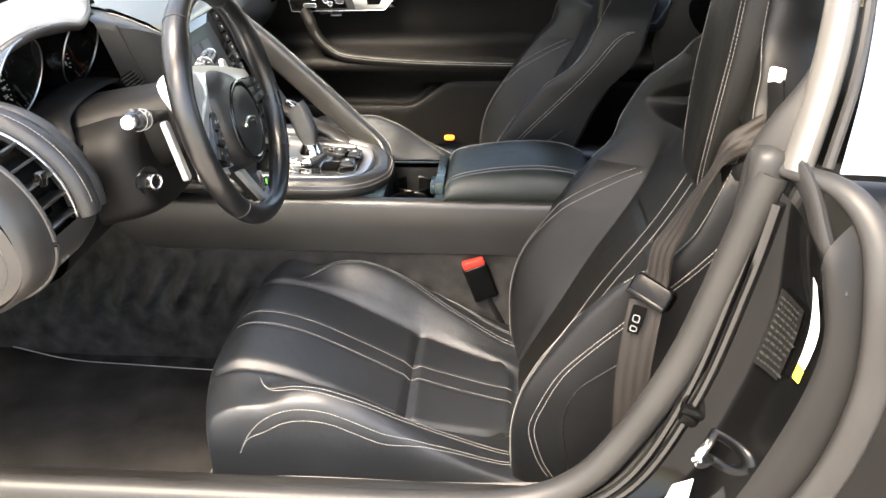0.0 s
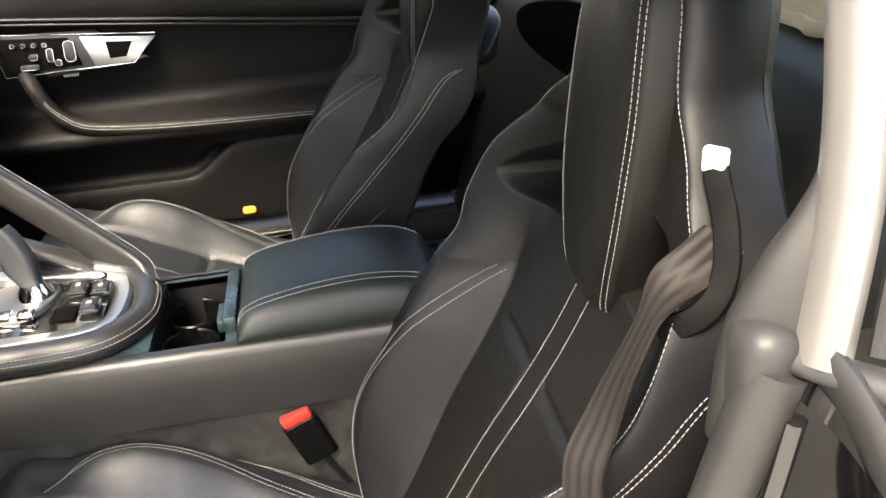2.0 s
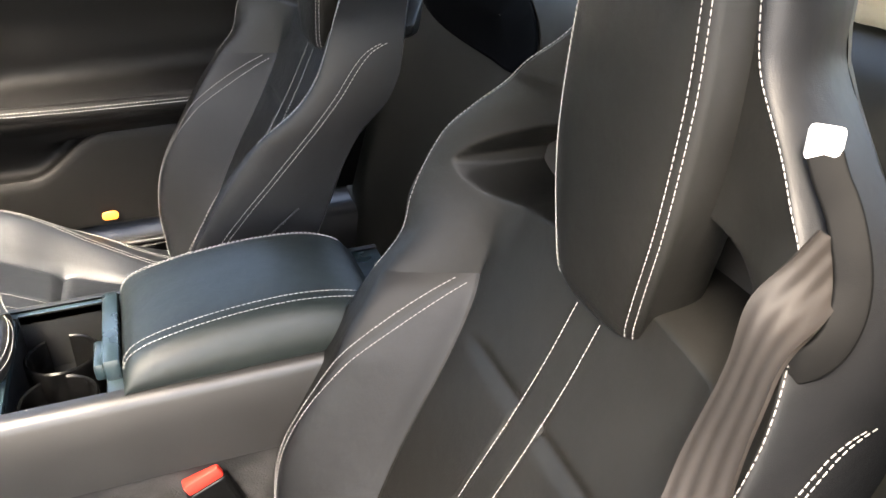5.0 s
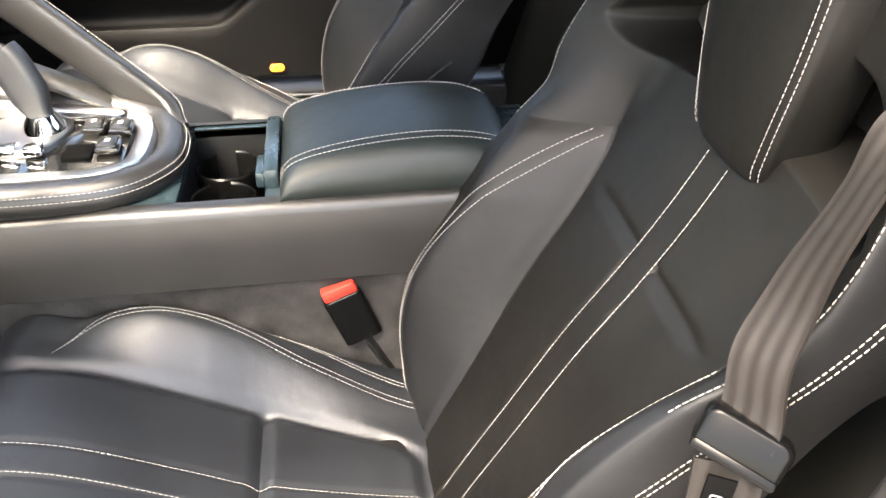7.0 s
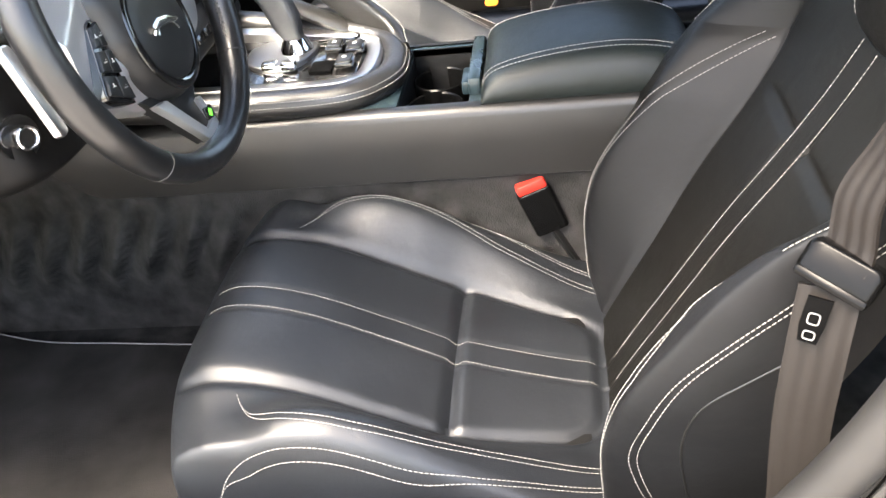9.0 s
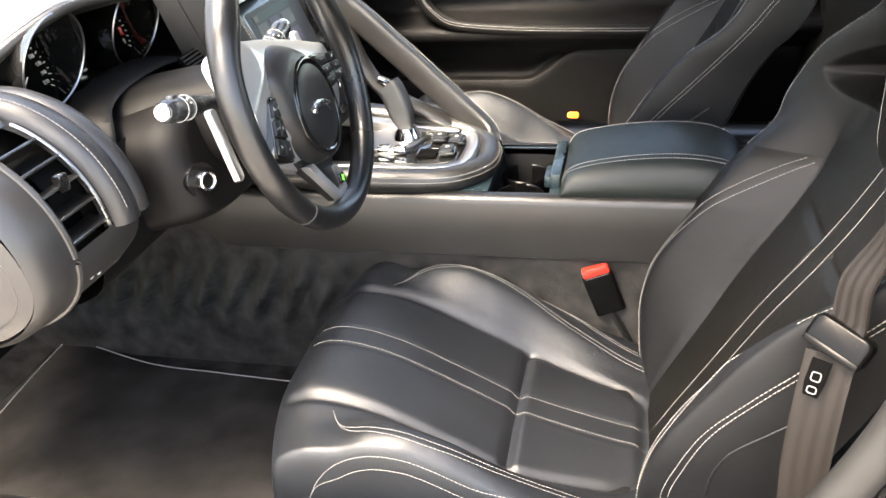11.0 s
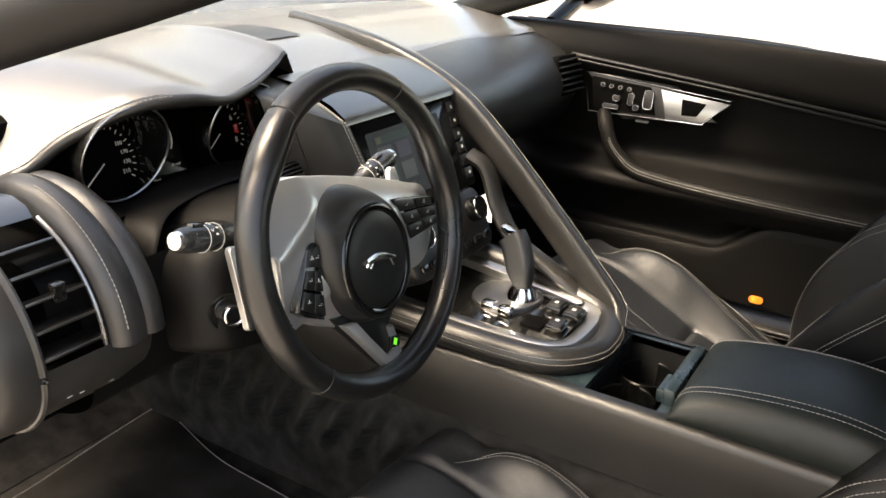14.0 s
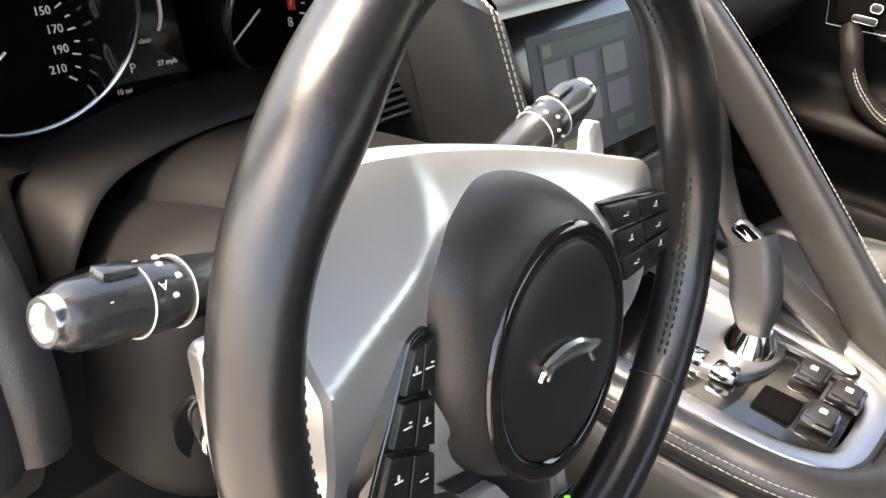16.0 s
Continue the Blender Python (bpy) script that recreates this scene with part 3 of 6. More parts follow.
def wheel():
    w = thing("steering_wheel", WC, "black leather three-spoke steering wheel with switch pads", "steering wheel")
    rows = []
    for a in lin(0, 2 * math.pi, 121):
        near = min(abs(math.degrees(a) - 60), abs(math.degrees(a) - 300))
        fat = 1 + 0.16 * math.exp(-(near / 13) ** 2)
        rows.append([WM @ V(((RIM - 0.004 * (fat - 1) / 0.16 + TUBE * fat * math.cos(b)) * math.sin(a), (RIM - 0.004 * (fat - 1) / 0.16 + TUBE * fat * math.cos(b)) * math.cos(a), 0.0175 * fat * math.sin(b))) for b in lin(0, 2 * math.pi, 21)[:-1]])
    part("rim", Geo().grid(rows, wrap=True), RIMSKIN, w, "smooth black leather rim")
    for a in (21, 122, 213, 317):
        a = radians(a)
        ring = [WM @ V(((RIM + (TUBE + 0.0002) * math.cos(b)) * math.sin(a), (RIM + (TUBE + 0.0002) * math.cos(b)) * math.cos(a), 0.0177 * math.sin(b))) for b in lin(0, 2 * math.pi, 25)[:-1]]
        part("rim_seam", Geo().tube(ring, 0.0007, 6, closed=True, up=(math.cos(a), math.sin(a), 0)), PLASTIC, w, "stitched seam across the rim")
    for a0, a1 in ((27, 119), (217, 311)):
        for d in (0.0, 0.004):
            part("rim_stitching", Geo().stitches([WM @ V(((RIM - TUBE - 0.0004) * math.sin(radians(a)), (RIM - TUBE - 0.0004) * math.cos(radians(a)), 0.006 - d)) for a in lin(a0, a1, 50)], 0.0035, 0.002, 0.0007), BLACK, w)
    # spoke shell behind the airbag cover
    shell = [(-0.056, 0.067), (0.0, 0.064), (0.056, 0.059), (0.108, 0.052), (0.141, 0.046), (0.153, 0.02), (0.150, -0.024), (0.127, -0.05), (0.08, -0.064), (0.056, -0.097),
             (0.0, -0.108), (-0.056, -0.097), (-0.085, -0.088), (-0.108, -0.094), (-0.123, -0.086), (-0.130, -0.055), (-0.143, -0.018), (-0.150, 0.02), (-0.141, 0.052), (-0.105, 0.066)]
    edge = flat(shell, 150)

    def shell_at(x, y, k):
        """The shell's face, with a crest across its left arm."""
        h = y - 0.025 - 0.83 * (x + 0.092)
        w_ = smooth(-0.070, -0.098, x)
        return WM @ V((x, y, (1 - w_) * (0.004 - 0.022 * k ** 2.4) + w_ * (0.004 - 0.42 * max(h, 0) - 0.24 * max(-h, 0))))
    rows = [[shell_at(x * k, y * k, k) for x, y in edge] for k in lin(0.25, 0.985, 30)]
    rows += [[shell_at(x, y, 1) - WN * q for x, y in edge] for q in (0.003, 0.010, 0.018)]
    part("spoke_shell", Geo().grid(rows, wrap=True, caps=True), SHELL, w, "satin silver spoke shell", sharp=30)
    # airbag cover, pear shaped
    HC = WM @ Matrix.Translation((-0.003, -0.030, 0.0))
    cover = [(-0.089, 0.022), (-0.088, 0.006), (-0.084, -0.012), (-0.081, -0.032), (-0.070, -0.054), (-0.050, -0.080), (-0.016, -0.100), (0.025, -0.102), (0.058, -0.088), (0.078, -0.062),
             (0.080, -0.030), (0.075, 0.0), (0.061, 0.021), (0.043, 0.037), (0.014, 0.050), (-0.020, 0.057), (-0.050, 0.055), (-0.076, 0.042)]
    ring = [(x + 0.003, y + 0.030) for x, y in flat(cover, 80)]
    rows = []
    for k in lin(0, 1, 16):
        g = math.sin(k * math.pi / 2)
        sc = 1 - 0.40 * (1 - math.cos(k * math.pi / 2))
        rows.append([HC @ V((x * sc, y * sc, -0.02 + 0.036 * g)) for x, y in ring])
    part("airbag_cover", Geo().grid(rows, wrap=True, caps=True), COVERSKIN, w, "padded black airbag cover")
    hub = HC @ Matrix.Translation((0, 0.001, 0.0162)) @ Matrix.Diagonal((1.09, 1.16, 1, 1))
    part("hub_disc", Geo().lathe([(0.0, -0.004), (0.0465, -0.004), (0.0465, 0.0), (0.044, 0.0012), (0.03, 0.0025), (0.0, 0.0032)], hub, 56), BLACK, w, "plain black hub disc")
    part("hub_ring", Geo().tube([hub @ V((0.0500 * math.sin(a), 0.0510 * math.cos(a) - 0.001, -0.0010)) for a in lin(0, 2 * math.pi, 73)[:-1]], 0.0055, 10, up=tuple(WN), closed=True, flat=0.5), GLOSS, w, "gloss black hub ring")
    tilt = Matrix.Rotation(radians(-10), 4, "Z")
    em = [tilt @ V(p) for p in ((-0.0220, -0.0055, 0.005), (-0.0180, -0.0030, 0.0055), (-0.010, 0.0005, 0.006), (0.003, 0.003, 0.006), (0.014, 0.003, 0.0055), (0.024, 0.004, 0.005))]
    legs = [[hub @ tilt @ V((x, y, 0.004)) for x, y in pair] for pair in (((-0.0185, -0.004), (-0.0225, -0.0105)), ((-0.012, -0.002), (-0.0165, -0.0105)), ((0.014, 0.002), (0.0215, -0.004)))]
    part("emblem", Geo().tube(curve([hub @ V(p) for p in em], 30), 0.0046, 8, up=tuple(WN), flat=0.6, scale=lambda t: 0.2 + 0.8 * math.sin(math.pi * min(1, 0.16 + t * 0.84)) ** 0.7)
         .tube(legs[0], 0.0013, 6).tube(legs[1], 0.0012, 6).tube(legs[2], 0.0012, 6), ALU, w, "small chrome emblem")
    # switch pads
    PADS = (((-0.084, -0.002), (-0.096, -0.006), (-0.117, -0.070), (-0.079, -0.084)), ((0.050, 0.034), (0.129, 0.034), (0.142, -0.001), (0.084, -0.016)))
    for s, quad in zip((-1, 1), PADS):
        a, b, c, e = [V((*p, 0)) for p in quad]

        def spot(x, y):
            return a.lerp(b, x).lerp(e.lerp(c, x), y)
        rim_ = [spot(x, y) for x, y in ((0, 0), (0.25, -0.02), (0.75, -0.02), (0.97, 0.0), (1.02, 0.06), (1.02, 0.5), (1.02, 0.93), (0.97, 1.0), (0.5, 1.02), (0, 1))]
        out = [(p.x, p.y) for p in rim_]
        pad = part("switch_pad", Geo().prism(out[::-1] if s > 0 else out, WM @ Matrix.Translation((0, 0, 0.0)), 0.026, 0.002), GLOSS, w, "gloss black switch pad")
        for r in range(3):
            for col in range(2):
                x0, x1, y0, y1 = 0.03 + 0.48 * col, 0.47 + 0.48 * col, 0.04 + 0.32 * r, 0.31 + 0.32 * r
                key = [spot(x, y) for x, y in ((x0, y0), (x1, y0), (x1, y1), (x0, y1))]
                key = [(p.x, p.y) for p in key]
                bt = part("button", Geo().prism(key[::-1] if s > 0 else key, WM @ Matrix.Translation((0, 0, 0.0035)), 0.006, 0.0012), BLACK, pad)
                b_ = WM @ Matrix.Translation((sum(p[0] for p in key) / 4, sum(p[1] for p in key) / 4, 0.0035)) @ Matrix.Rotation(s * -0.10, 4, "Z")
                mk = Geo().box(b_ @ V((0, -0.0008, 0.0002)), (0.0052, 0.0008, 0.0004), 0.0002, W3)
                if (r + col) % 2:
                    mk.box(b_ @ V((0, 0.0012, 0.0002)), (0.0012, 0.0026, 0.0004), 0.0002, W3)
                else:
                    mk.box(b_ @ V((0.0018, 0.001, 0.0002)), (0.0018, 0.0008, 0.0004), 0.0002, W3)
                part("symbol", mk, MARK, pad)
    lower = [(-0.058, -0.088), (0.062, -0.085), (0.041, -0.115), (0.052, -0.146), (0.026, -0.158), (-0.021, -0.117)]
    part("lower_spoke", Geo().prism(lower[::-1], WM @ Matrix.Translation((0, 0, -0.010)), 0.014, 0.004), BLACK, w, "black lower spoke")
    trim = [(-0.046, -0.097), (-0.021, -0.118), (0.024, -0.159), (0.033, -0.160), (0.055, -0.147), (0.042, -0.112), (0.035, -0.114), (0.045, -0.142), (0.028, -0.148), (-0.006, -0.117), (-0.026, -0.097)]
    part("spoke_trim", Geo().prism(trim[::-1], WM @ Matrix.Translation((0, 0, -0.003)), 0.010, 0.0025), SHELL, w, "satin silver edge of the lower spoke")
    bp = WM @ V((0.036, -0.131, 0.0005))
    part("badge", Geo().box(bp, (0.018, 0.014, 0.003), 0.001, W3), GLOSS, w, "small dark badge")
    part("badge_mark", Geo().box(bp + WN * 0.0018, (0.006, 0.008, 0.0008), 0.0002, W3 @ Matrix.Rotation(-0.4, 4, "Z")), GREENMARK, w, "green badge mark")
    return w


wheel()


def column():
    c = thing("steering_column", (-0.52, YD, 0.76), "black plastic steering column shroud with two stalks", "steering column")
    rows = []
    for k in lin(0, 1, 16):
        d = -0.055 - 0.17 * k
        rx, ry = 0.062 + 0.03 * k, 0.052 + 0.03 * k
        rows.append([CM @ V((rx * math.copysign(abs(math.sin(a)) ** 0.7, math.sin(a)), ry * math.copysign(abs(math.cos(a)) ** 0.7, math.cos(a)) - 0.02 * k, d)) for a in lin(0, 2 * math.pi, 41)[:-1]])
    part("shroud", Geo().grid(rows, wrap=True, caps=True), FASCIA, c)
    box = CM @ Matrix.Translation((-0.002, -0.075, -0.118))
    rows = []
    for k in lin(0, 1, 9):
        g = math.sin(k * math.pi / 2)
        sc = 1 - 0.20 * (1 - math.cos(k * math.pi / 2))
        rows.append([box @ V((0.142 * sc * math.copysign(abs(math.sin(a)) ** 0.62, math.sin(a)), (0.116 if math.cos(a) > 0 else 0.040) * sc * math.copysign(abs(math.cos(a)) ** 0.62, math.cos(a)), -0.045 + 0.045 * g)) for a in lin(0, 2 * math.pi, 73)[:-1]])
    rows.insert(0, [box @ V((0.142 * math.copysign(abs(math.sin(a)) ** 0.62, math.sin(a)), (0.116 if math.cos(a) > 0 else 0.040) * math.copysign(abs(math.cos(a)) ** 0.62, math.cos(a)), -0.13)) for a in lin(0, 2 * math.pi, 73)[:-1]])
    part("surround", Geo().grid(rows, wrap=True, caps=True), FASCIA, c, "rounded black column surround")
    lip = curve([(-0.602, -0.535, 0.66), (-0.600, -0.534, 0.72), (-0.600, -0.528, 0.775), (-0.607, -0.510, 0.812), (-0.625, -0.479, 0.827), (-0.635, -0.431, 0.834), (-0.637, -0.37, 0.837), (-0.633, -0.30, 0.834), (-0.62, -0.245, 0.82)], 50)
    flare = []
    for k in lin(-0.25, 1, 14):
        row = []
        for p in lip:
            out = V((0, p.y + 0.388, p.z - 0.72)).normalized()
            row.append(p + out * (0.016 * k - 0.008 * k * k) + V((-0.055 * k * k - 0.05 * max(0, -k), 0, 0)))
        flare.append(row)
    part("recess_lip", Geo().grid(flare), FASCIA, c, "smooth black flare round the column recess", sharp=70)
    # indicator stalk on the door's side
    for side, tip in ((-1, V((-0.487, -0.586, 0.861))), (1, V((-0.494, -0.226, 0.863)))):
        root = CM @ V((side * 0.05, 0.02, -0.085))
        ax = (tip - root).normalized()
        m = frame_at(tip, -ax, (0, 0, 1))
        L = (tip - root).length
        stalk = part("stalk", Geo().lathe([(0.0, -0.001), (0.010, 0.0), (0.0125, 0.004), (0.0135, 0.012), (0.0135, 0.03), (0.0142, 0.031), (0.0142, 0.05), (0.0135, 0.051), (0.012, 0.075), (0.009, 0.1), (0.008, L)], m, 28), SMOOTH, c, "dark grey multi-function stalk")
        part("stalk_tab", Geo().box(m @ V((0.0135, 0.0, 0.022)), (0.006, 0.009, 0.016), 0.002, m.to_3x3().to_4x4()), SMOOTH, stalk, "small raised tab")
        part("end_cap", Geo().lathe([(0.0, -0.002), (0.0062, -0.002), (0.0068, -0.0045), (0.0088, -0.0045), (0.0098, -0.002), (0.0098, 0.003), (0.0, 0.003)], m, 24), ALU, stalk, "pale silver end cap")
        for z in (0.031, 0.05):
            part("ring_line", Geo().tube([m @ V((0.0143 * math.cos(a), 0.0143 * math.sin(a), z)) for a in lin(0, 2 * math.pi, 33)[:-1]], 0.0004, 6, up=tuple(ax), closed=True), MARK, stalk)
        mk = Geo()
        for k in range(9):
            a = radians(200 + k * 28)
            p = m @ V((0.0143 * math.cos(a), 0.0143 * math.sin(a), 0.040 + 0.004 * (k % 2)))
            mk.box(p, (0.0026, 0.0022, 0.0014), 0.0004)
        part("symbol", mk, MARK, stalk)
        tm = frame_at(m @ V((0.0, 0.0, 0.040)), (0.55, -0.35, 0.6), ax)
        if side < 0:
            tn = frame_at(m @ V((0.0, 0.0, 0.019)), (0.55, -0.35, 0.6), ax)
            part("lettering", words("TRIP", 0.0045, Matrix.Translation(tn.col[2].xyz * 0.0139) @ tn, Geo()), MARK, stalk)
            part("lettering", words("AUTO", 0.0048, Matrix.Translation(tm.col[2].xyz * 0.0146) @ tm, Geo()), MARK, stalk)
    pad = part("paddle", Geo().prism(rounded(0.013, 0.088, 0.005), CM @ Matrix.Translation((-0.160, -0.010, -0.034)), 0.008, 0.002), SATIN, c, "satin silver shift paddle")
    part("paddle", Geo().prism([(0.014, -0.05), (0.013, 0.022), (0.009, 0.036), (0.002, 0.038), (-0.004, 0.034), (-0.011, 0.0), (-0.012, -0.05)], CM @ Matrix.Translation((0.113, 0.013, -0.036)), 0.007, 0.002), SHELL, c, "satin silver shift paddle")
    knob = frame_at((-0.512, -0.503, 0.744), (0.9, -0.35, 0.1), (0, 1, 0))
    part("adjuster_knob", Geo().lathe([(0.0, 0.012), (0.010, 0.012), (0.012, 0.008), (0.0125, 0.0), (0.022, 0.0), (0.024, -0.01), (0.02, -0.03)], knob, 32), GLOSS, c, "round column adjuster knob with chrome ring")
    part("knob_ring", Geo().tube([knob @ V((0.0105 * math.cos(a), 0.0105 * math.sin(a), 0.0125)) for a in lin(0, 2 * math.pi, 33)[:-1]], 0.0018, 6, up=(1, 0, 0), closed=True), CHROME, c)
    return c


column()

# ---------------------------------------------------------------- dashboard
def dashboard():
    d = thing("dashboard", (-0.8, MID, 0.6), "dark stitched dashboard with hooded gauges and slatted vents", "dashboard")
    # top pad up to the windscreen, its glare put into the pale colour
    EDGE = [(-0.76, -0.80), (-0.66, -0.785), (-0.574, -0.74), (-0.538, -0.712), (-0.475, -0.668), (-0.40, -0.64), (-0.31, -0.655), (-0.25, -0.68), (-0.20, -0.702), (-0.178, -0.71), (-0.155, -0.71), (0.05, -0.66), (0.1, -0.70), (0.7, -0.72)]
    RISE = [(-0.76, 0.82), (-0.66, 0.86), (-0.574, 0.892), (-0.538, 0.925), (-0.475, 0.957), (-0.42, 0.960), (-0.365, 0.951), (-0.30, 0.957), (-0.25, 0.963), (-0.205, 0.971), (-0.178, 0.976), (-0.158, 0.938), (-0.13, 0.925), (0.05, 0.93), (0.2, 0.935), (0.7, 0.925)]

    def top(u, v):
        xe, ze = ev(EDGE, u), ev(RISE, u)
        return V((xe + (-1.2 - xe) * v, u, ze + (0.965 - ze) * smooth(0.0, 0.9, v) + 0.018 * math.sin(math.pi * min(1, v * 1.4)) - 0.006 * (1 - smooth(0, 0.03, v))))
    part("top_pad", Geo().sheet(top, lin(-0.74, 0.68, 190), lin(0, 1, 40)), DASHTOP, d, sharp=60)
    # visor over the gauges
    lip = [top(u, 0.0) for u in lin(-0.60, -0.177, 76)]
    part("gauge_visor", Geo().grid([[p + V((-0.004, 0, 0.002)) for p in lip], [p + V((0.004, 0, -0.004)) for p in lip], [p + V((-0.010, 0, -0.012)) for p in lip], [V((-0.76, p.y * 0.96 - 0.016, p.z - 0.035)) for p in lip]]), BLACK, d, "black gauge visor")
    part("visor_roll", Geo().tube([p + V((0.002, 0, -0.005)) for p in lip], 0.0075, 14, scale=lambda t: 1 - 0.85 * smooth(0.35, 1.0, t)), DASHSKIN, d, "thick rolled visor edge")
    part("side_fascia", Geo().grid([[top(u, 0.0) + V((-0.003, 0, 0)) for u in lin(-0.74, -0.56, 20)], [V((top(u, 0.0).x - 0.015, u, 0.80)) for u in lin(-0.74, -0.56, 20)]]), DASHSKIN, d, "dark fascia beside the gauges")
    # Added filler blocks, no real frame: they stop see-through gaps behind the skins.
    part("gap_filler", Geo().box((-0.985, MID, 0.73), (0.40, 1.36, 0.40), 0.02).box((-0.80, -0.055, 0.77), (0.29, 0.27, 0.30), 0.02), NEARBLACK, d, "near-black filler block closing dashboard gaps")
    st = Geo()
    for a in (50, 110):
        st.stitches([p + V((0.002 + 0.0080 * math.cos(radians(a)), 0, -0.005 + 0.0080 * math.sin(radians(a)))) for p in lip[:30]], r=0.0006, normal=(1, 0, 1))
    part("pad_stitching", st, THREAD, d, "pale contrast stitching")
    # gauge binnacle, the visor's shade put into its near-black colour
    part("binnacle", Geo().grid([[V((-0.765, y, z)) for y in lin(-0.545, -0.2, 12)] for z in lin(0.78, 0.93, 6)]), NEARBLACK, d, "black gauge panel")
    shelf = []
    for x, z in ((-0.765, 0.826), (-0.70, 0.8265), (-0.66, 0.826), (-0.64, 0.8245), (-0.622, 0.819), (-0.610, 0.809), (-0.603, 0.795), (-0.60, 0.775), (-0.60, 0.76)):
        row = []
        for y in lin(-0.66, -0.2, 70):
            w = smooth(0.152, 0.128, abs(y + 0.388))
            row.append(V((x + min(0, -0.665 - x) * w, y, z + (0.826 - z) * w * (x > -0.665))))
        shelf.append(row)
    part("binnacle_floor", Geo().grid(shelf), FASCIA, d, "black gauge shelf")
    for cy in (-0.475, -0.288):
        m = frame_at((-0.735, cy, 0.870), (0.95, 0.0, 0.30), (0, 1, 0)) @ Matrix.Diagonal((0.86, 0.86, 1, 1))
        g = part("gauge", Geo().lathe([(0.0, -0.004), (0.052, -0.004), (0.056, 0.0), (0.058, -0.012)], m, 48), NEARBLACK, d, "round dark gauge with white scale")
        rim = frame_at((-0.683, cy - 0.008, 0.889), (0.93, 0.0, -0.28), (0, 1, 0))
        loft = []
        for k, r in ((0.0, 0.056), (0.25, 0.0575), (0.5, 0.058), (0.75, 0.0585), (0.97, 0.0588), (1.0, 0.0596), (1.0, 0.0612), (0.95, 0.0618), (0.5, 0.062), (0.0, 0.062)):
            loft.append([(m @ V((r * math.cos(q), r * math.sin(q), 0))).lerp(rim @ V((r * math.cos(q), r * math.sin(q), 0)), k) for q in lin(0, 2 * math.pi, 65)[:-1]])
        part("bezel", Geo().grid(loft, wrap=True), GLOSS, g, "gloss black gauge tube with slanted mouth")
        part("gauge_ring", Geo().tube([rim @ V((0.0604 * math.cos(q), 0.0604 * math.sin(q), 0.0006)) for q in lin(0, 2 * math.pi, 65)[:-1]], 0.0013, 6, up=(0.95, 0, -0.3), closed=True), SATIN, g, "thin bright gauge ring")
        ticks = Geo()
        for k in range(25):
            a = radians(-35 + k * 250 / 24)
            r0 = 0.046 if k % 2 == 0 else 0.0485
            ticks.box(m @ V(((r0 + 0.052) / 2 * math.cos(a), (r0 + 0.052) / 2 * math.sin(a), -0.0028)), (0.052 - r0, 0.0011, 0.0008), 0, m.to_3x3().to_4x4() @ Matrix.Rotation(a, 4, "Z"))
        part("scale_ticks", ticks, MARK, g)
        if cy < -0.4:
            for k, word in enumerate(("150", "170", "190", "210")):
                q = radians(33 - 22 * k)
                part("numeral", words(word, 0.0085, m @ Matrix.Translation((0.037 * math.cos(q), 0.037 * math.sin(q), -0.0025)), Geo()), MARK, g)
        else:
            for k, word in enumerate(("6", "7", "8")):
                q = radians(30 - 30 * k)
                part("numeral", words(word, 0.012, m @ Matrix.Translation((0.036 * math.cos(q), 0.036 * math.sin(q), -0.0022)), Geo()), MARK, g)
            part("red_zone", Geo().grid([[m @ V((r * math.cos(q), r * math.sin(q), -0.003)) for r in (0.0325, 0.0415)] for q in lin(radians(10), radians(-12), 8)]), REDMARK, g, "red sector of the scale")
        a = radians(215)
        part("needle", Geo().box(m @ V((0.027 * math.cos(a), 0.027 * math.sin(a), 0.002)), (0.045, 0.0018, 0.001), 0.0003, m.to_3x3().to_4x4() @ Matrix.Rotation(a, 4, "Z")), MARK, g)
    dm = frame_at((-0.735, -0.388, 0.862), (0.95, 0.0, 0.30), (0, 1, 0))
    disp = part("trip_display", Geo().prism(rounded(0.058, 0.075, 0.006), dm, 0.004, 0.0), GLOSS, d, "small dark trip display")
    for word, size, x, y in (("Open", 0.005, -0.010, 0.010), ("OK to clear", 0.005, -0.006, -0.002), ("P", 0.009, -0.012, -0.018), ("10 mi", 0.005, -0.022, -0.031), ("27 mph", 0.005, 0.014, -0.018)):
        part("lettering", words(word, size, dm @ Matrix.Translation((x, y, 0.0006)), Geo()), MARK, disp)
    part("fuel_arc", Geo().tube([dm @ V((-0.012 + 0.03 * math.cos(q), 0.02 + 0.03 * math.sin(q), 0.001)) for q in lin(radians(-35), radians(40), 16)], 0.0012, 6), MARK, disp)
    # round end of the dashboard with its vent
    C = V((-0.70, 0, 0.735))
    R0 = 0.137

    def drum(a, y, r):
        return V((C.x + r * math.cos(a), y, C.z + r * math.sin(a) * (1 if a > 0 else 0.66)))
    part("end_drum", Geo().grid([[drum(a, y, r) for a in lin(radians(1), radians(120), 60)] for y, r in ((-0.548, R0 - 0.03), (-0.550, R0 - 0.004), (-0.556, R0 + 0.008), (-0.564, R0 + 0.0128), (-0.573, R0 + 0.0128), (-0.578, R0 + 0.0095), (-0.5795, R0 + 0.0085), (-0.581, R0 + 0.0095), (-0.586, R0 + 0.0145), (-0.596, R0 + 0.0168), (-0.606, R0 + 0.0155), (-0.614, R0 + 0.0105), (-0.6185, R0 + 0.002), (-0.62, R0 - 0.012))]), DRUMSKIN, d, "stitched leather roll beside the vent")
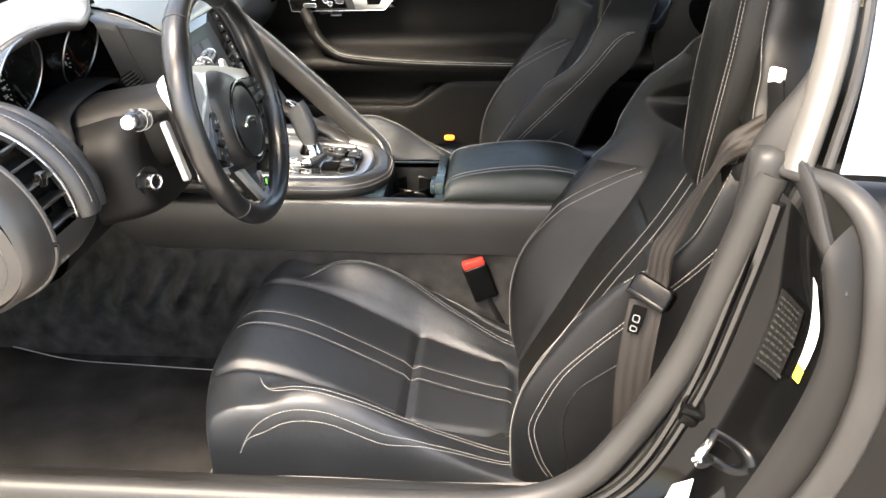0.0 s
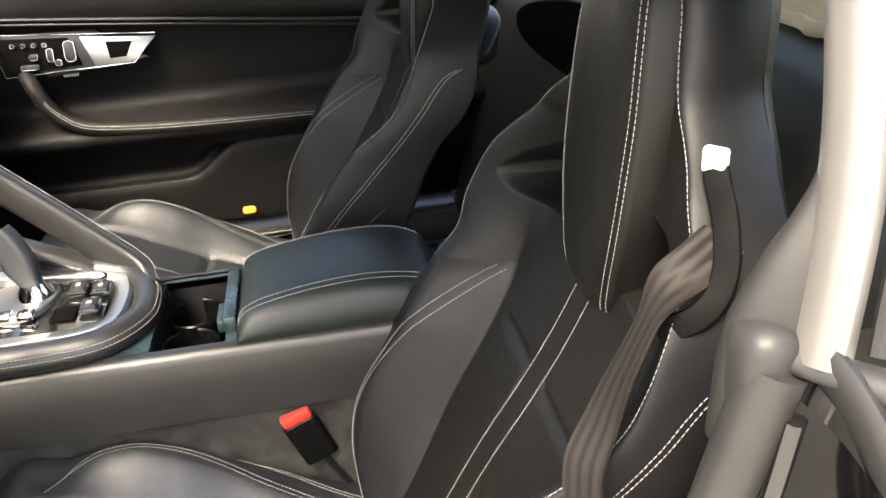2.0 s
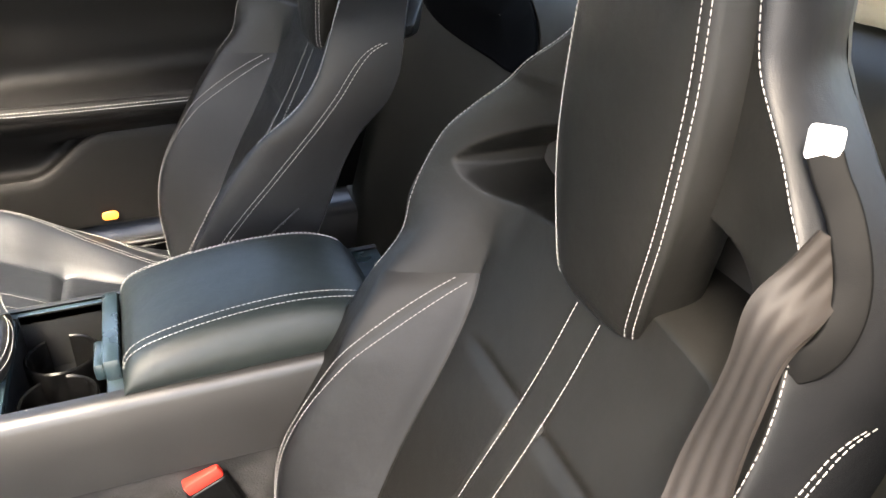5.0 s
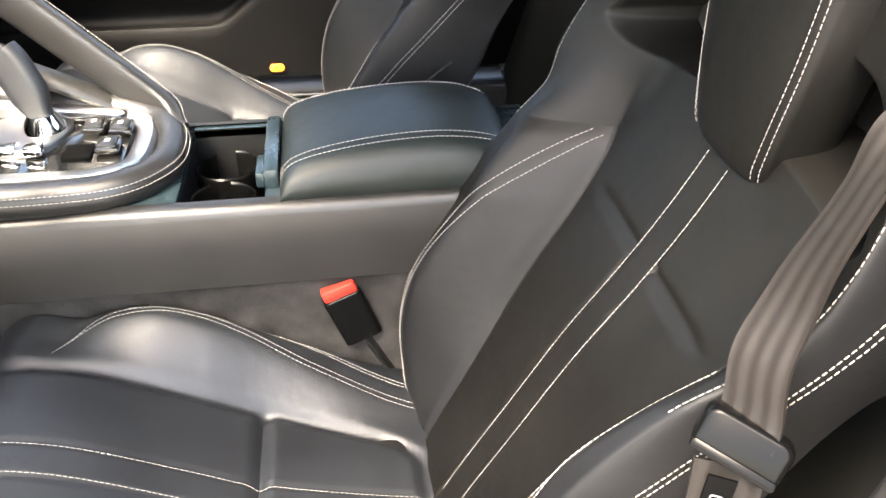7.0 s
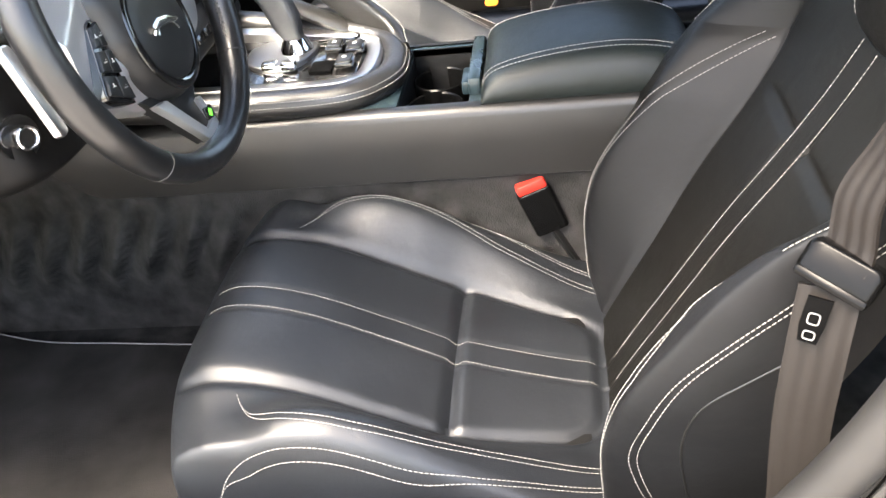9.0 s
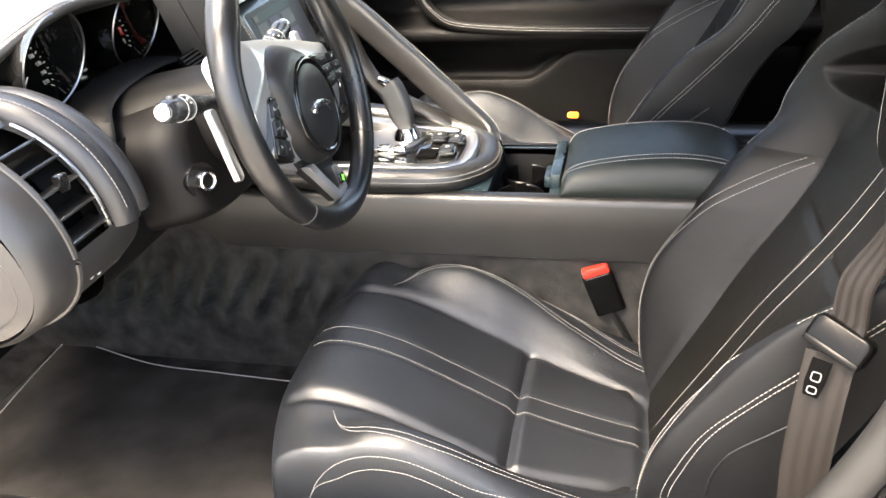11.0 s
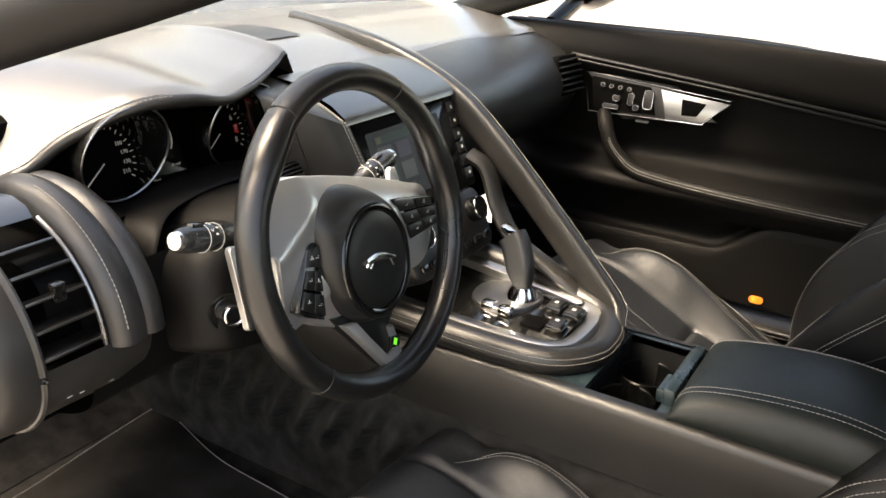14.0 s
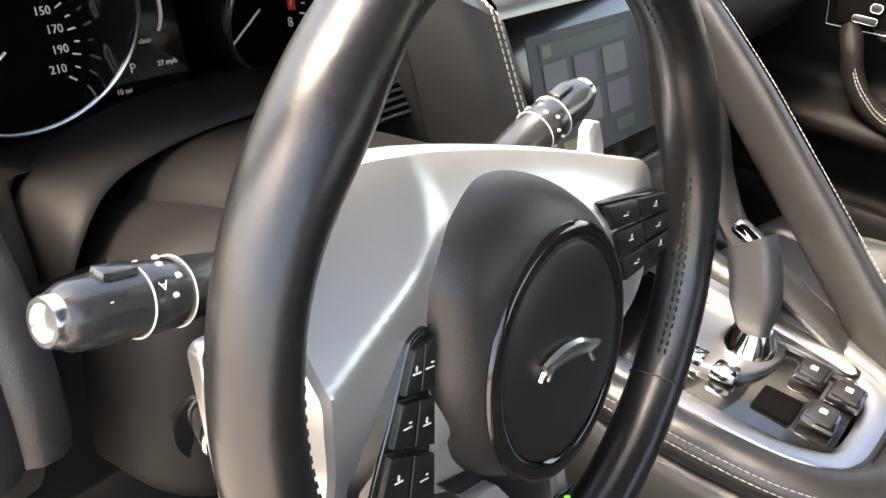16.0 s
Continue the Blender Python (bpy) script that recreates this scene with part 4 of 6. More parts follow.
    part("lower_end", Geo().grid([[drum(a, y, r) for a in lin(radians(-110), radians(3), 40)] for y, r in ((-0.56, R0 - 0.03), (-0.565, R0 - 0.004), (-0.60, R0 + 0.002), (-0.70, R0), (-0.705, R0 - 0.01))]), ENDCAP, d, "plain lower dashboard end")
    part("vent_surround", Geo().grid([[drum(a, y, r) for a in lin(radians(-112), radians(120), 90)] for y, r in ((-0.69, R0 - 0.02), (-0.692, R0), (-0.70, R0 + 0.004), (-0.742, R0 - 0.002), (-0.752, R0 - 0.012))]), ENDCAP, d)
    cap = [[V((C.x + r * math.cos(a), y, C.z + (0.9 if math.sin(a) > 0 else 0.62) * r * math.sin(a))) for a in lin(0, 2 * math.pi, 61)[:-1]] for r, y in ((R0 - 0.012, -0.752), (R0 - 0.025, -0.758), (R0 - 0.03, -0.754), (R0 - 0.05, -0.762), (0.04, -0.768), (0.001, -0.769))]
    part("end_cap", Geo().grid(cap, wrap=True), ENDCAP, d, "rounded dashboard end cap with daylight in its grey")
    st = Geo()
    for y in (-0.6065,):
        st.stitches([drum(a, y, R0 + 0.0158) for a in lin(radians(8), radians(82), 60)], r=0.0007, normal=(1, 0, 0))
    part("roll_stitching", st, THREAD, d, "pale contrast stitching")
    # Vent back is near-black, so the shade between slats is coloured in.
    vent = part("air_vent", Geo().grid([[drum(a, y, R0 - 0.035) for a in lin(radians(-12), radians(68), 20)] for y in (-0.69, -0.62)]), NEARBLACK, d, "dark slatted air vent")
    for k in range(6):
        a = radians(-4 + 12 * k)
        p = drum(a, -0.655, R0 - 0.012)
        part("slat", Geo().box(p, (0.024, 0.068, 0.0035), 0.001, Matrix.Rotation(-a + 0.25, 4, "Y")), DARKMETAL, vent)
    part("vent_tab", Geo().box(drum(radians(32), -0.655, R0 + 0.001), (0.012, 0.014, 0.02), 0.003), GLOSS, vent)
    for y, a in ((-0.665, -24), (-0.650, -26), (-0.612, -30)):
        part("switch_mark", Geo().box(drum(radians(a), y, R0 + 0.0014), (0.0008, 0.006, 0.0012), 0.0002), MARK, d, "small pale switch symbol")
    part("vent_trim", Geo().grid([[drum(a, y, r) for y in (-0.70, -0.625)] for a, r in ((radians(70), R0 - 0.004), (radians(75), R0 + 0.004), (radians(84), R0 + 0.006), (radians(92), R0 + 0.004))]), DARKMETAL, d, "smoked metal vent trim")
    part("vent_frame", Geo().tube([drum(a, -0.6235, R0 - 0.001) for a in lin(radians(-14), radians(68), 40)], 0.0022, 8), SATIN, d, "thin satin vent edging")
    part("vent_rim", Geo().tube([drum(a, -0.697, R0 + 0.003) for a in lin(radians(-70), radians(95), 60)], 0.0045, 8), ENDCAP, d, "raised rim beside the vent")
    part("vent_thumbwheel", Geo().tube([drum(radians(-11), y, R0 - 0.006) for y in (-0.682, -0.68, -0.637, -0.635)], 0.004, 10), CHROME, d, "chrome vent thumbwheel")
    # lower driver side and knee panel
    def knee(u, v):
        x = ev([(0, -0.60), (0.3, -0.585), (0.6, -0.60), (1, -0.70)], v) - 0.03 * smooth(-0.3, -0.2, u)
        z = ev([(0, 0.80), (0.3, 0.72), (0.6, 0.655), (1, 0.615)], v)
        return V((x, u, z))
    part("knee_panel", Geo().sheet(knee, lin(-0.63, -0.17, 40), lin(0, 1, 20)), FASCIA, d, "smooth black knee panel")
    # passenger side barrel
    SEC = [(0, (-0.78, 0.94)), (0.25, (-0.68, 0.925)), (0.45, (-0.61, 0.885)), (0.6, (-0.585, 0.835)), (0.75, (-0.60, 0.775)), (0.9, (-0.66, 0.72)), (1, (-0.75, 0.69))]

    def barrel(u, v):
        x, z = ev(SEC, v)
        return V((x - 0.02 * smooth(0.3, 0.66, u), u, z - 0.012 * smooth(0.3, 0.66, u)))
    part("passenger_roll", Geo().sheet(barrel, lin(0.09, 0.655, 50), lin(0, 1, 40)), DASHSKIN, d, "smooth dark passenger dashboard roll", sharp=60)
    pv = frame_at((-0.60, 0.60, 0.845), (0.95, -0.25, 0.2), (0, 1, 0))
    v2 = part("air_vent", Geo().prism(rounded(0.07, 0.085, 0.012), pv, 0.02, 0.003), NEARBLACK, d, "dark slatted air vent")
    for k in range(6):
        part("slat", Geo().box(pv @ V((0, -0.033 + 0.013 * k, 0.004)), (0.066, 0.003, 0.014), 0.001, pv.to_3x3().to_4x4()), BLACK, v2)
    # closed vent lid and speaker grille on top
    part("speaker_grille", Geo().grid([[top(u, v) + V((0, 0, 0.002)) for u in lin(-0.16, 0.02, 10)] for v in lin(0.35, 0.6, 6)]), PLASTIC, d)
    return d


dashboard()


def centre_stack():
    c = thing("centre_stack", (-0.56, MID, 0.7), "centre stack with colour display and climate knobs", "control panel")
    # the panel faces back and up, between the stitched left cheek and the grab bar
    m = frame_at((-0.562, -0.045, 0.815), (0.93, -0.05, 0.37), (0, 1, 0))
    part("panel", Geo().prism([(0.1225, 0.07), (0.116, 0.0775), (-0.154, 0.0775), (-0.16, 0.07), (-0.128, -0.07), (-0.12, -0.0775), (0.116, -0.0775), (0.1225, -0.07)], m, 0.03, 0.004), GLOSS, c, "gloss black panel")
    part("display", Geo().prism(rounded(0.178, 0.108, 0.004), m @ Matrix.Translation((-0.022, 0, 0.0006)), 0.002, 0), SCREEN, c, "lit colour display")
    inks = [glow("display ink", c, 0.07) for c in ((0.016, 0.030, 0.026), (0.035, 0.033, 0.048), (0.07, 0.066, 0.04), (0.045, 0.05, 0.052))]
    for k, (x, y, w, h) in enumerate(((-0.01, 0.040, 0.13, 0.012), (-0.063, 0.040, 0.012, 0.009), (-0.055, 0.018, 0.032, 0.024), (-0.015, 0.018, 0.032, 0.024), (0.028, 0.018, 0.036, 0.024),
                                      (-0.055, -0.014, 0.032, 0.026), (-0.015, -0.014, 0.032, 0.026), (0.028, -0.014, 0.036, 0.026), (-0.035, -0.040, 0.05, 0.010), (0.032, -0.040, 0.03, 0.010))):
        part("display_tile", Geo().box(m @ V((x * 1.06 - 0.021, y, 0.0012 + 0.0003 * (k == 1))), (w, h, 0.0006), 0, m.to_3x3().to_4x4()), inks[(0, 2, 3, 1, 3, 0, 3, 1, 2, 0)[k]], c)
    for k in range(6):
        b = part("button", Geo().box(m @ V((0.105, 0.055 - 0.022 * k, 0.001)), (0.018, 0.017, 0.004), 0.0012, m.to_3x3().to_4x4()), BLACK, c)
        part("symbol", Geo().box(m @ V((0.105, 0.055 - 0.022 * k, 0.0034)), (0.005, 0.005, 0.0006), 0.0002, m.to_3x3().to_4x4()), MARK, b)
    # lid above the display
    part("vent_lid", Geo().grid([[V((x, y, z)) for y in lin(-0.212, 0.07, 10)] for x, z in ((-0.575, 0.888), (-0.578, 0.897), (-0.60, 0.912), (-0.66, 0.935), (-0.70, 0.94))]), DARKMETAL, c, "satin closed vent lid")
    # cheek to the left of the display
    def cheek(u, v):
        a, b = V((-0.574 - 0.08 * u, -0.209 - 0.085 * u, 0.890 + 0.04 * u)), V((-0.50 - 0.12 * u, -0.168 - 0.085 * u, 0.70 + 0.05 * u))
        if v < 0:
            return a.lerp(V((-0.72, -0.212 - 0.09 * u, 0.940)), -v / 0.5) + V((0.02 * math.sin(math.pi * u) * (1 + 2 * v), 0, 0.008 * math.sin(-2 * math.pi * v)))
        return a.lerp(b, v) + V((0.02 * math.sin(math.pi * u), 0, 0))
    part("cheek", Geo().sheet(cheek, lin(0, 1, 20), lin(-0.5, 1, 30)), DASHSKIN, c, "stitched dark cheek panel")
    part("cheek_stitching", Geo().stitches([cheek(0.06, v) + V((0.001, -0.001, 0.001)) for v in lin(-0.3, 1, 40)]).stitches([cheek(0.14, v) + V((0.002, -0.001, 0.001)) for v in lin(-0.3, 1, 40)]), THREAD, c, "pale contrast stitching")
    seam = [cheek(0.8, v) + V((0.0006, 0, 0.0006)) for v in lin(0, 1, 30)]
    part("cheek_seam", Geo().tube(seam, 0.0014, 6), BLACK, c, "dark seam in the cheek panel")
    gm = frame_at((-0.612, -0.286, 0.832), (0.75, -0.1, 0.6), (0, 1, 0))
    part("grille_recess", Geo().prism(rounded(0.045, 0.03, 0.006), gm, 0.004, 0.001), NEARBLACK, c, "small slotted grille")
    for k in range(5):
        part("grille_slat", Geo().box(gm @ V((0, -0.011 + 0.0055 * k, 0.001)), (0.042, 0.0022, 0.003), 0.0006, gm.to_3x3().to_4x4()), PLASTIC, c)
    # climate panel below
    lo = frame_at((-0.505, -0.045, 0.70), (0.90, 0, 0.44), (0, 1, 0))
    part("climate_panel", Geo().prism(rounded(0.23, 0.10, 0.02), lo, 0.04, 0.006), BLACK, c, "black climate control panel")
    for x, r in ((-0.08, 0.02), (0.08, 0.02), (0.0, 0.012)):
        k = lo @ Matrix.Translation((x, 0.015, 0))
        part("climate_knob", Geo().lathe([(0.0, 0.018), (r * 0.85, 0.018), (r, 0.015), (r * 1.05, 0.0)], k, 32), GLOSS, c, "round climate knob with bright ring")
        part("knob_ring", Geo().tube([k @ V((r * 0.9 * math.cos(a), r * 0.9 * math.sin(a), 0.0175)) for a in lin(0, 2 * math.pi, 33)[:-1]], 0.0012, 6, up=tuple(lo.col[2][:3]), closed=True), CHROME, c)
    for k in range(7):
        part("switch", Geo().box(lo @ V((-0.09 + 0.03 * k, -0.03, 0.002)), (0.024, 0.012, 0.006), 0.002, lo.to_3x3().to_4x4()), GLOSS, c)
    return c


centre_stack()


def console():
    c = thing("centre_console", (-0.2, MID, FLOOR), "grey centre console with leather-trimmed shifter surround", "centre console")
    L, RT = -0.165, 0.075
    # long side panels
    for y, s in ((L, -1), (RT, 1)):
        rows = []
        for x in lin(-0.87, 0.22, 50):
            zt = 0.568 + 0.04 * smooth(0.6, 0.85, -x)
            zb = 0.456 + 0.12 * smooth(0.68, 0.86, -x)
            rows.append([V((x, y + s * b, z)) for b, z in ((-0.019, zt + 0.001), (-0.012, zt + 0.001), (-0.007, zt - 0.0005), (-0.003, zt - 0.003), (0.0, zt - 0.007), (0.002, zt - 0.013), (0.004, (zt + zb) / 2), (0.0, zb + 0.004), (-0.006, zb))])
        part("side_panel", Geo().grid(rows), PLASTIC, c, "long smooth grey side panel")
    def folds(x, z):
        k = (x + 0.55 * (0.43 - z)) * 17.0
        k -= math.floor(k)
        return 0.040 * (k / 0.72 if k < 0.72 else (1 - k) / 0.28) * smooth(0.45, 0.40, z) * smooth(0.26, 0.36, z) * smooth(-0.46, -0.56, x)
    for y, s in ((L, -1), (RT, 1)):
        part("tunnel_carpet", Geo().grid([[V((x, y - s * o + s * folds(x, z), z)) for o, z in [(0.004, 0.46 + 0.12 * smooth(0.68, 0.86, -x)), (0.010, 0.43)] + [(0.012, q) for q in lin(0.41, 0.19, 16)]] for x in lin(-1.3, 0.3, 320)]), CARPET, c, "black carpeted tunnel side", sharp=80)
    # top deck with a real cup bin
    zt = 0.567
    deck = Geo()
    for x0, x1, y0, y1 in ((-0.82, -0.225, L + 0.019, RT - 0.019), (-0.125, 0.22, L + 0.019, RT - 0.019), (-0.225, -0.125, 0.045, RT - 0.019)):
        deck.box(((x0 + x1) / 2, (y0 + y1) / 2, zt - 0.006), (x1 - x0, y1 - y0, 0.012), 0.001)
    part("top_deck", deck, TEAL, c, "satin console top, sky tint in its colour")
    bin_ = Geo()
    bin_.grid([[V((x, y, z)) for x, y in ((-0.225, -0.148), (-0.125, -0.148), (-0.125, 0.045), (-0.225, 0.045))] for z in (zt + 0.001, 0.49)], wrap=True).add([V((x, y, 0.49)) for x, y in ((-0.225, -0.148), (-0.125, -0.148), (-0.125, 0.045), (-0.225, 0.045))], [(0, 1, 2, 3)])
    part("cup_bin", bin_, BLACK, c, "open black cup holder bin")
    for y in (-0.105, -0.02):
        part("cup_ring", Geo().grid([[V((-0.178 + r * math.cos(a), y + r * math.sin(a), z)) for a in lin(radians(-240), radians(80), 40)] for r, z in ((0.034, 0.492), (0.037, 0.546), (0.039, 0.548), (0.041, 0.546), (0.041, 0.492))]), SLIDER, c, "glossy cup holder ring")
    part("bin_shutter", Geo().box((-0.117, -0.05, zt + 0.012), (0.018, 0.15, 0.026), 0.004).box((-0.13, -0.09, zt + 0.006), (0.012, 0.05, 0.02), 0.003), TEAL, c, "sliding cup holder shutter, sky tint in its colour")
    part("paper_slip", Geo().box((-0.170, -0.036, 0.508), (0.03, 0.002, 0.032), 0.0, Matrix.Rotation(0.6, 4, "Z") @ Matrix.Rotation(0.5, 4, "Y")), WHITE, c, "white paper corner")
    # leather surround of the shifter, a long U
    U = [(-0.66, -0.150, 0.60), (-0.50, -0.150, 0.59), (-0.36, -0.145, 0.585), (-0.285, -0.128, 0.582), (-0.245, -0.085, 0.582), (-0.238, -0.045, 0.584), (-0.245, -0.005, 0.588), (-0.275, 0.035, 0.595), (-0.36, 0.052, 0.61), (-0.50, 0.06, 0.63), (-0.66, 0.065, 0.65)]
    path = curve(U, 90)
    sec = [(0.020 * math.cos(a), 0.021 * math.sin(a)) for a in lin(0, 2 * math.pi, 17)[:-1]]
    part("shifter_surround", Geo().sweep(path, sec), DASHSKIN, c, "stitched leather roll round the shifter")
    st = Geo()
    for a in (148, 168):
        q = radians(a)
        off = []
        for i, p in enumerate(path):
            t = (path[min(i + 1, 89)] - path[max(i - 1, 0)]).normalized()
            s = t.cross(V((0, 0, 1))).normalized()
            off.append(p - s * 0.0212 * math.cos(q) + V((0, 0, 0.0222 * math.sin(q))))
        st.stitches(off[:74], r=0.0006)
    part("surround_stitching", st, THREAD, c, "pale contrast stitching")
    # bright bezel and black plate inside it
    bez = curve([(-0.62, -0.128, 0.61), (-0.45, -0.126, 0.603), (-0.34, -0.122, 0.599), (-0.295, -0.112, 0.598), (-0.274, -0.090, 0.597), (-0.269, -0.045, 0.599), (-0.272, -0.008, 0.602), (-0.286, 0.016, 0.606), (-0.35, 0.028, 0.613), (-0.62, 0.038, 0.64)], 90)
    part("bezel", Geo().sweep(bez, [(-0.013, -0.012), (-0.012, 0.001), (-0.004, 0.005), (0.009, 0.004), (0.013, -0.002), (0.013, -0.012)]), SATIN, c, "satin aluminium bezel")
    plate = Geo()
    plate.grid([[V((x, y, 0.598 + 0.1 * (-0.28 - x) * 0.35 + 0.06 * (y + 0.12))) for y in lin(-0.118, 0.035, 8)] for x in lin(-0.66, -0.285, 16)])
    part("switch_plate", plate, GLOSS, c, "gloss black switch plate")
    for x, y in ((-0.328, -0.018), (-0.296, -0.026), (-0.304, -0.068)):
        z = 0.606 + 0.06 * (y + 0.12)
        rim = part("switch_rim", Geo().box((x, y, z - 0.001), (0.028, 0.032, 0.008), 0.003, Matrix.Rotation(0.06, 4, "X")), GLOSS, c)
        s = part("switch", Geo().box((x, y, z + 0.002), (0.022, 0.026, 0.008), 0.003, Matrix.Rotation(0.06, 4, "X")), BLACK, c, "small square console switch")
        part("symbol", Geo().box((x, y, z + 0.0064), (0.006, 0.006, 0.0006), 0.0002, Matrix.Rotation(0.06, 4, "X")), MARK, s)
    # No opening here: a block on the plate carries the slot's shade.
    part("coin_slot", Geo().box((-0.338, -0.072, 0.6035), (0.034, 0.036, 0.005), 0.004), NEARBLACK, c, "near-black block shaded like an open coin slot")
    part("tray_rim", Geo().tube(curve([(x, y, 0.6115) for x, y in ((-0.375, 0.008), (-0.325, 0.004), (-0.30, 0.006), (-0.305, 0.022), (-0.37, 0.026))], 30, True), 0.002, 8, closed=True), GLOSS, c, "small shallow tray")
    return c


console()


def lever():
    g = thing("gear_selector", (-0.40, -0.02, 0.61), "black leather gear selector with bright metal spine", "gear lever")
    path = curve([(-0.382, -0.02, 0.605), (-0.388, -0.018, 0.635), (-0.397, -0.014, 0.665), (-0.408, -0.008, 0.69), (-0.417, -0.005, 0.702)], 24)
    part("grip", Geo().sweep(path, [(p[0], p[1]) for p in rounded(0.032, 0.044, 0.012)], up=(1, 0, 0.2), scale=lambda t: 0.55 + 0.45 * smooth(0.1, 0.55, t)), LEATHER, g)
    part("spine", Geo().box((-0.412, -0.006, 0.705), (0.048, 0.022, 0.012), 0.005, Matrix.Rotation(0.45, 4, "Y")), CHROME, g, "bright metal button cap")
    part("base_plate", Geo().prism(flat([(-0.055, 0.02), (-0.02, 0.05), (0.03, 0.045), (0.05, 0.01), (0.03, -0.045), (-0.02, -0.055), (-0.05, -0.03)], 50), Matrix.Translation((-0.405, -0.025, 0.613)), 0.014, 0.003), SATIN, g, "satin metal base plate")
    for x, y in ((-0.415, -0.072), (-0.385, -0.075)):
        part("gate_button", Geo().box((x, y, 0.612), (0.022, 0.018, 0.012), 0.003), CHROME, g, "small bright selector button")
    part("collar", Geo().lathe([(0.0, 0.02), (0.016, 0.02), (0.024, 0.006), (0.026, 0.0)], Matrix.Translation((-0.386, -0.02, 0.612)), 24), CHROME, g, "chrome collar")
    return g


lever()
strut = curve([(-0.53, 0.05, 0.80), (-0.50, 0.055, 0.78), (-0.475, 0.055, 0.72), (-0.44, 0.05, 0.675), (-0.375, 0.046, 0.642), (-0.325, 0.047, 0.615), (-0.305, 0.047, 0.598)], 30)
solid("stack_strut", Geo().tube(strut, 0.019, 14, flat=0.6), PLASTIC, "slim grey strut beside the gear selector", "trim", "structure")

# stitched grab bar from the console up over the dashboard
def grab():
    g = thing("grab_bar", (-0.24, 0.03, 0.59), "diagonal leather grab bar with pale stitching", "grab handle")
    path = curve([(-0.235, 0.005, 0.580), (-0.255, 0.035, 0.60), (-0.32, 0.055, 0.655), (-0.42, 0.07, 0.745), (-0.50, 0.08, 0.815), (-0.58, 0.085, 0.875), (-0.68, 0.082, 0.922), (-0.80, 0.10, 0.945), (-1.0, 0.17, 0.953)], 70)
    sec = [(0.0125 * math.copysign(abs(math.cos(a)) ** 0.6, math.cos(a)), 0.024 * math.copysign(abs(math.sin(a)) ** 0.6, math.sin(a))) for a in lin(0, 2 * math.pi, 25)[:-1]]
    part("bar", Geo().sweep(path, sec), DASHSKIN, g)
    st = Geo()
    for i0, i1 in ((0, 69),):
        off = []
        for i in range(i0, i1):
            t = (path[i + 1] - path[i]).normalized()
            s = t.cross(V((0, 0, 1))).normalized()
            off.append(path[i] + s * 0.0085 + s.cross(t) * 0.0243)
        st.stitches(off, r=0.0006)
    part("bar_stitching", st, THREAD, g, "pale contrast stitching")
    return g


grab()


def armrest():
    a = thing("armrest_lid", (0.05, -0.06, 0.57), "padded black leather armrest lid with double stitching", "armrest")
    TOP = [(-0.107, 0.580), (-0.102, 0.592), (-0.09, 0.603), (-0.06, 0.613), (0.0, 0.623), (0.065, 0.627), (0.11, 0.624), (0.14, 0.617), (0.165, 0.604), (0.178, 0.585)]
    ACROSS = [(0, (-0.152, 0.0)), (0.04, (-0.157, 0.12)), (0.10, (-0.158, 0.40)), (0.16, (-0.152, 0.70)), (0.21, (-0.142, 0.90)), (0.26, (-0.129, 0.99)), (0.40, (-0.09, 1.05)),
              (0.55, (-0.04, 1.06)), (0.70, (0.01, 1.0)), (0.82, (0.042, 0.88)), (0.88, (0.054, 0.74)), (0.94, (0.063, 0.42)), (1, (0.064, 0.0))]

    def at(x, k):
        y, h = ev(ACROSS, k)
        end = smooth(0.10, 0.178, x) ** 2
        return V((x, y + (-0.045 - y) * 0.10 * end, 0.5655 + (ev(TOP, x) - 0.5655) * h))
    xs = lin(-0.107, -0.085, 10) + lin(-0.08, 0.13, 30) + lin(0.134, 0.178, 14)
    rows = [[at(x, k) for k in lin(0, 1, 61)] for x in xs]
    base = [[V((q[0].x + d, q[0].y + (p.y + 0.045) * 0.0 + (p.y - q[0].y) , 0.5655 + (p.z - 0.5655) * 0.05)) for p in q] for q, d in ((rows[0], -0.001), (rows[-1], 0.002))]
    part("lid", Geo().grid([base[0]] + rows + [base[1]], caps=True), LIDSKIN, a, sharp=70)
    for k, w in ((0.245, 0.0), (0.285, 0.0), (0.80, 0.0), (0.835, 0.0)):
        part("lid_stitching", Geo().stitches([at(x, k) + V((0, 0, 0.0012)) for x in lin(-0.106, 0.165, 70)], r=0.0006), THREAD, a, "pale double stitching")
    return a


armrest()

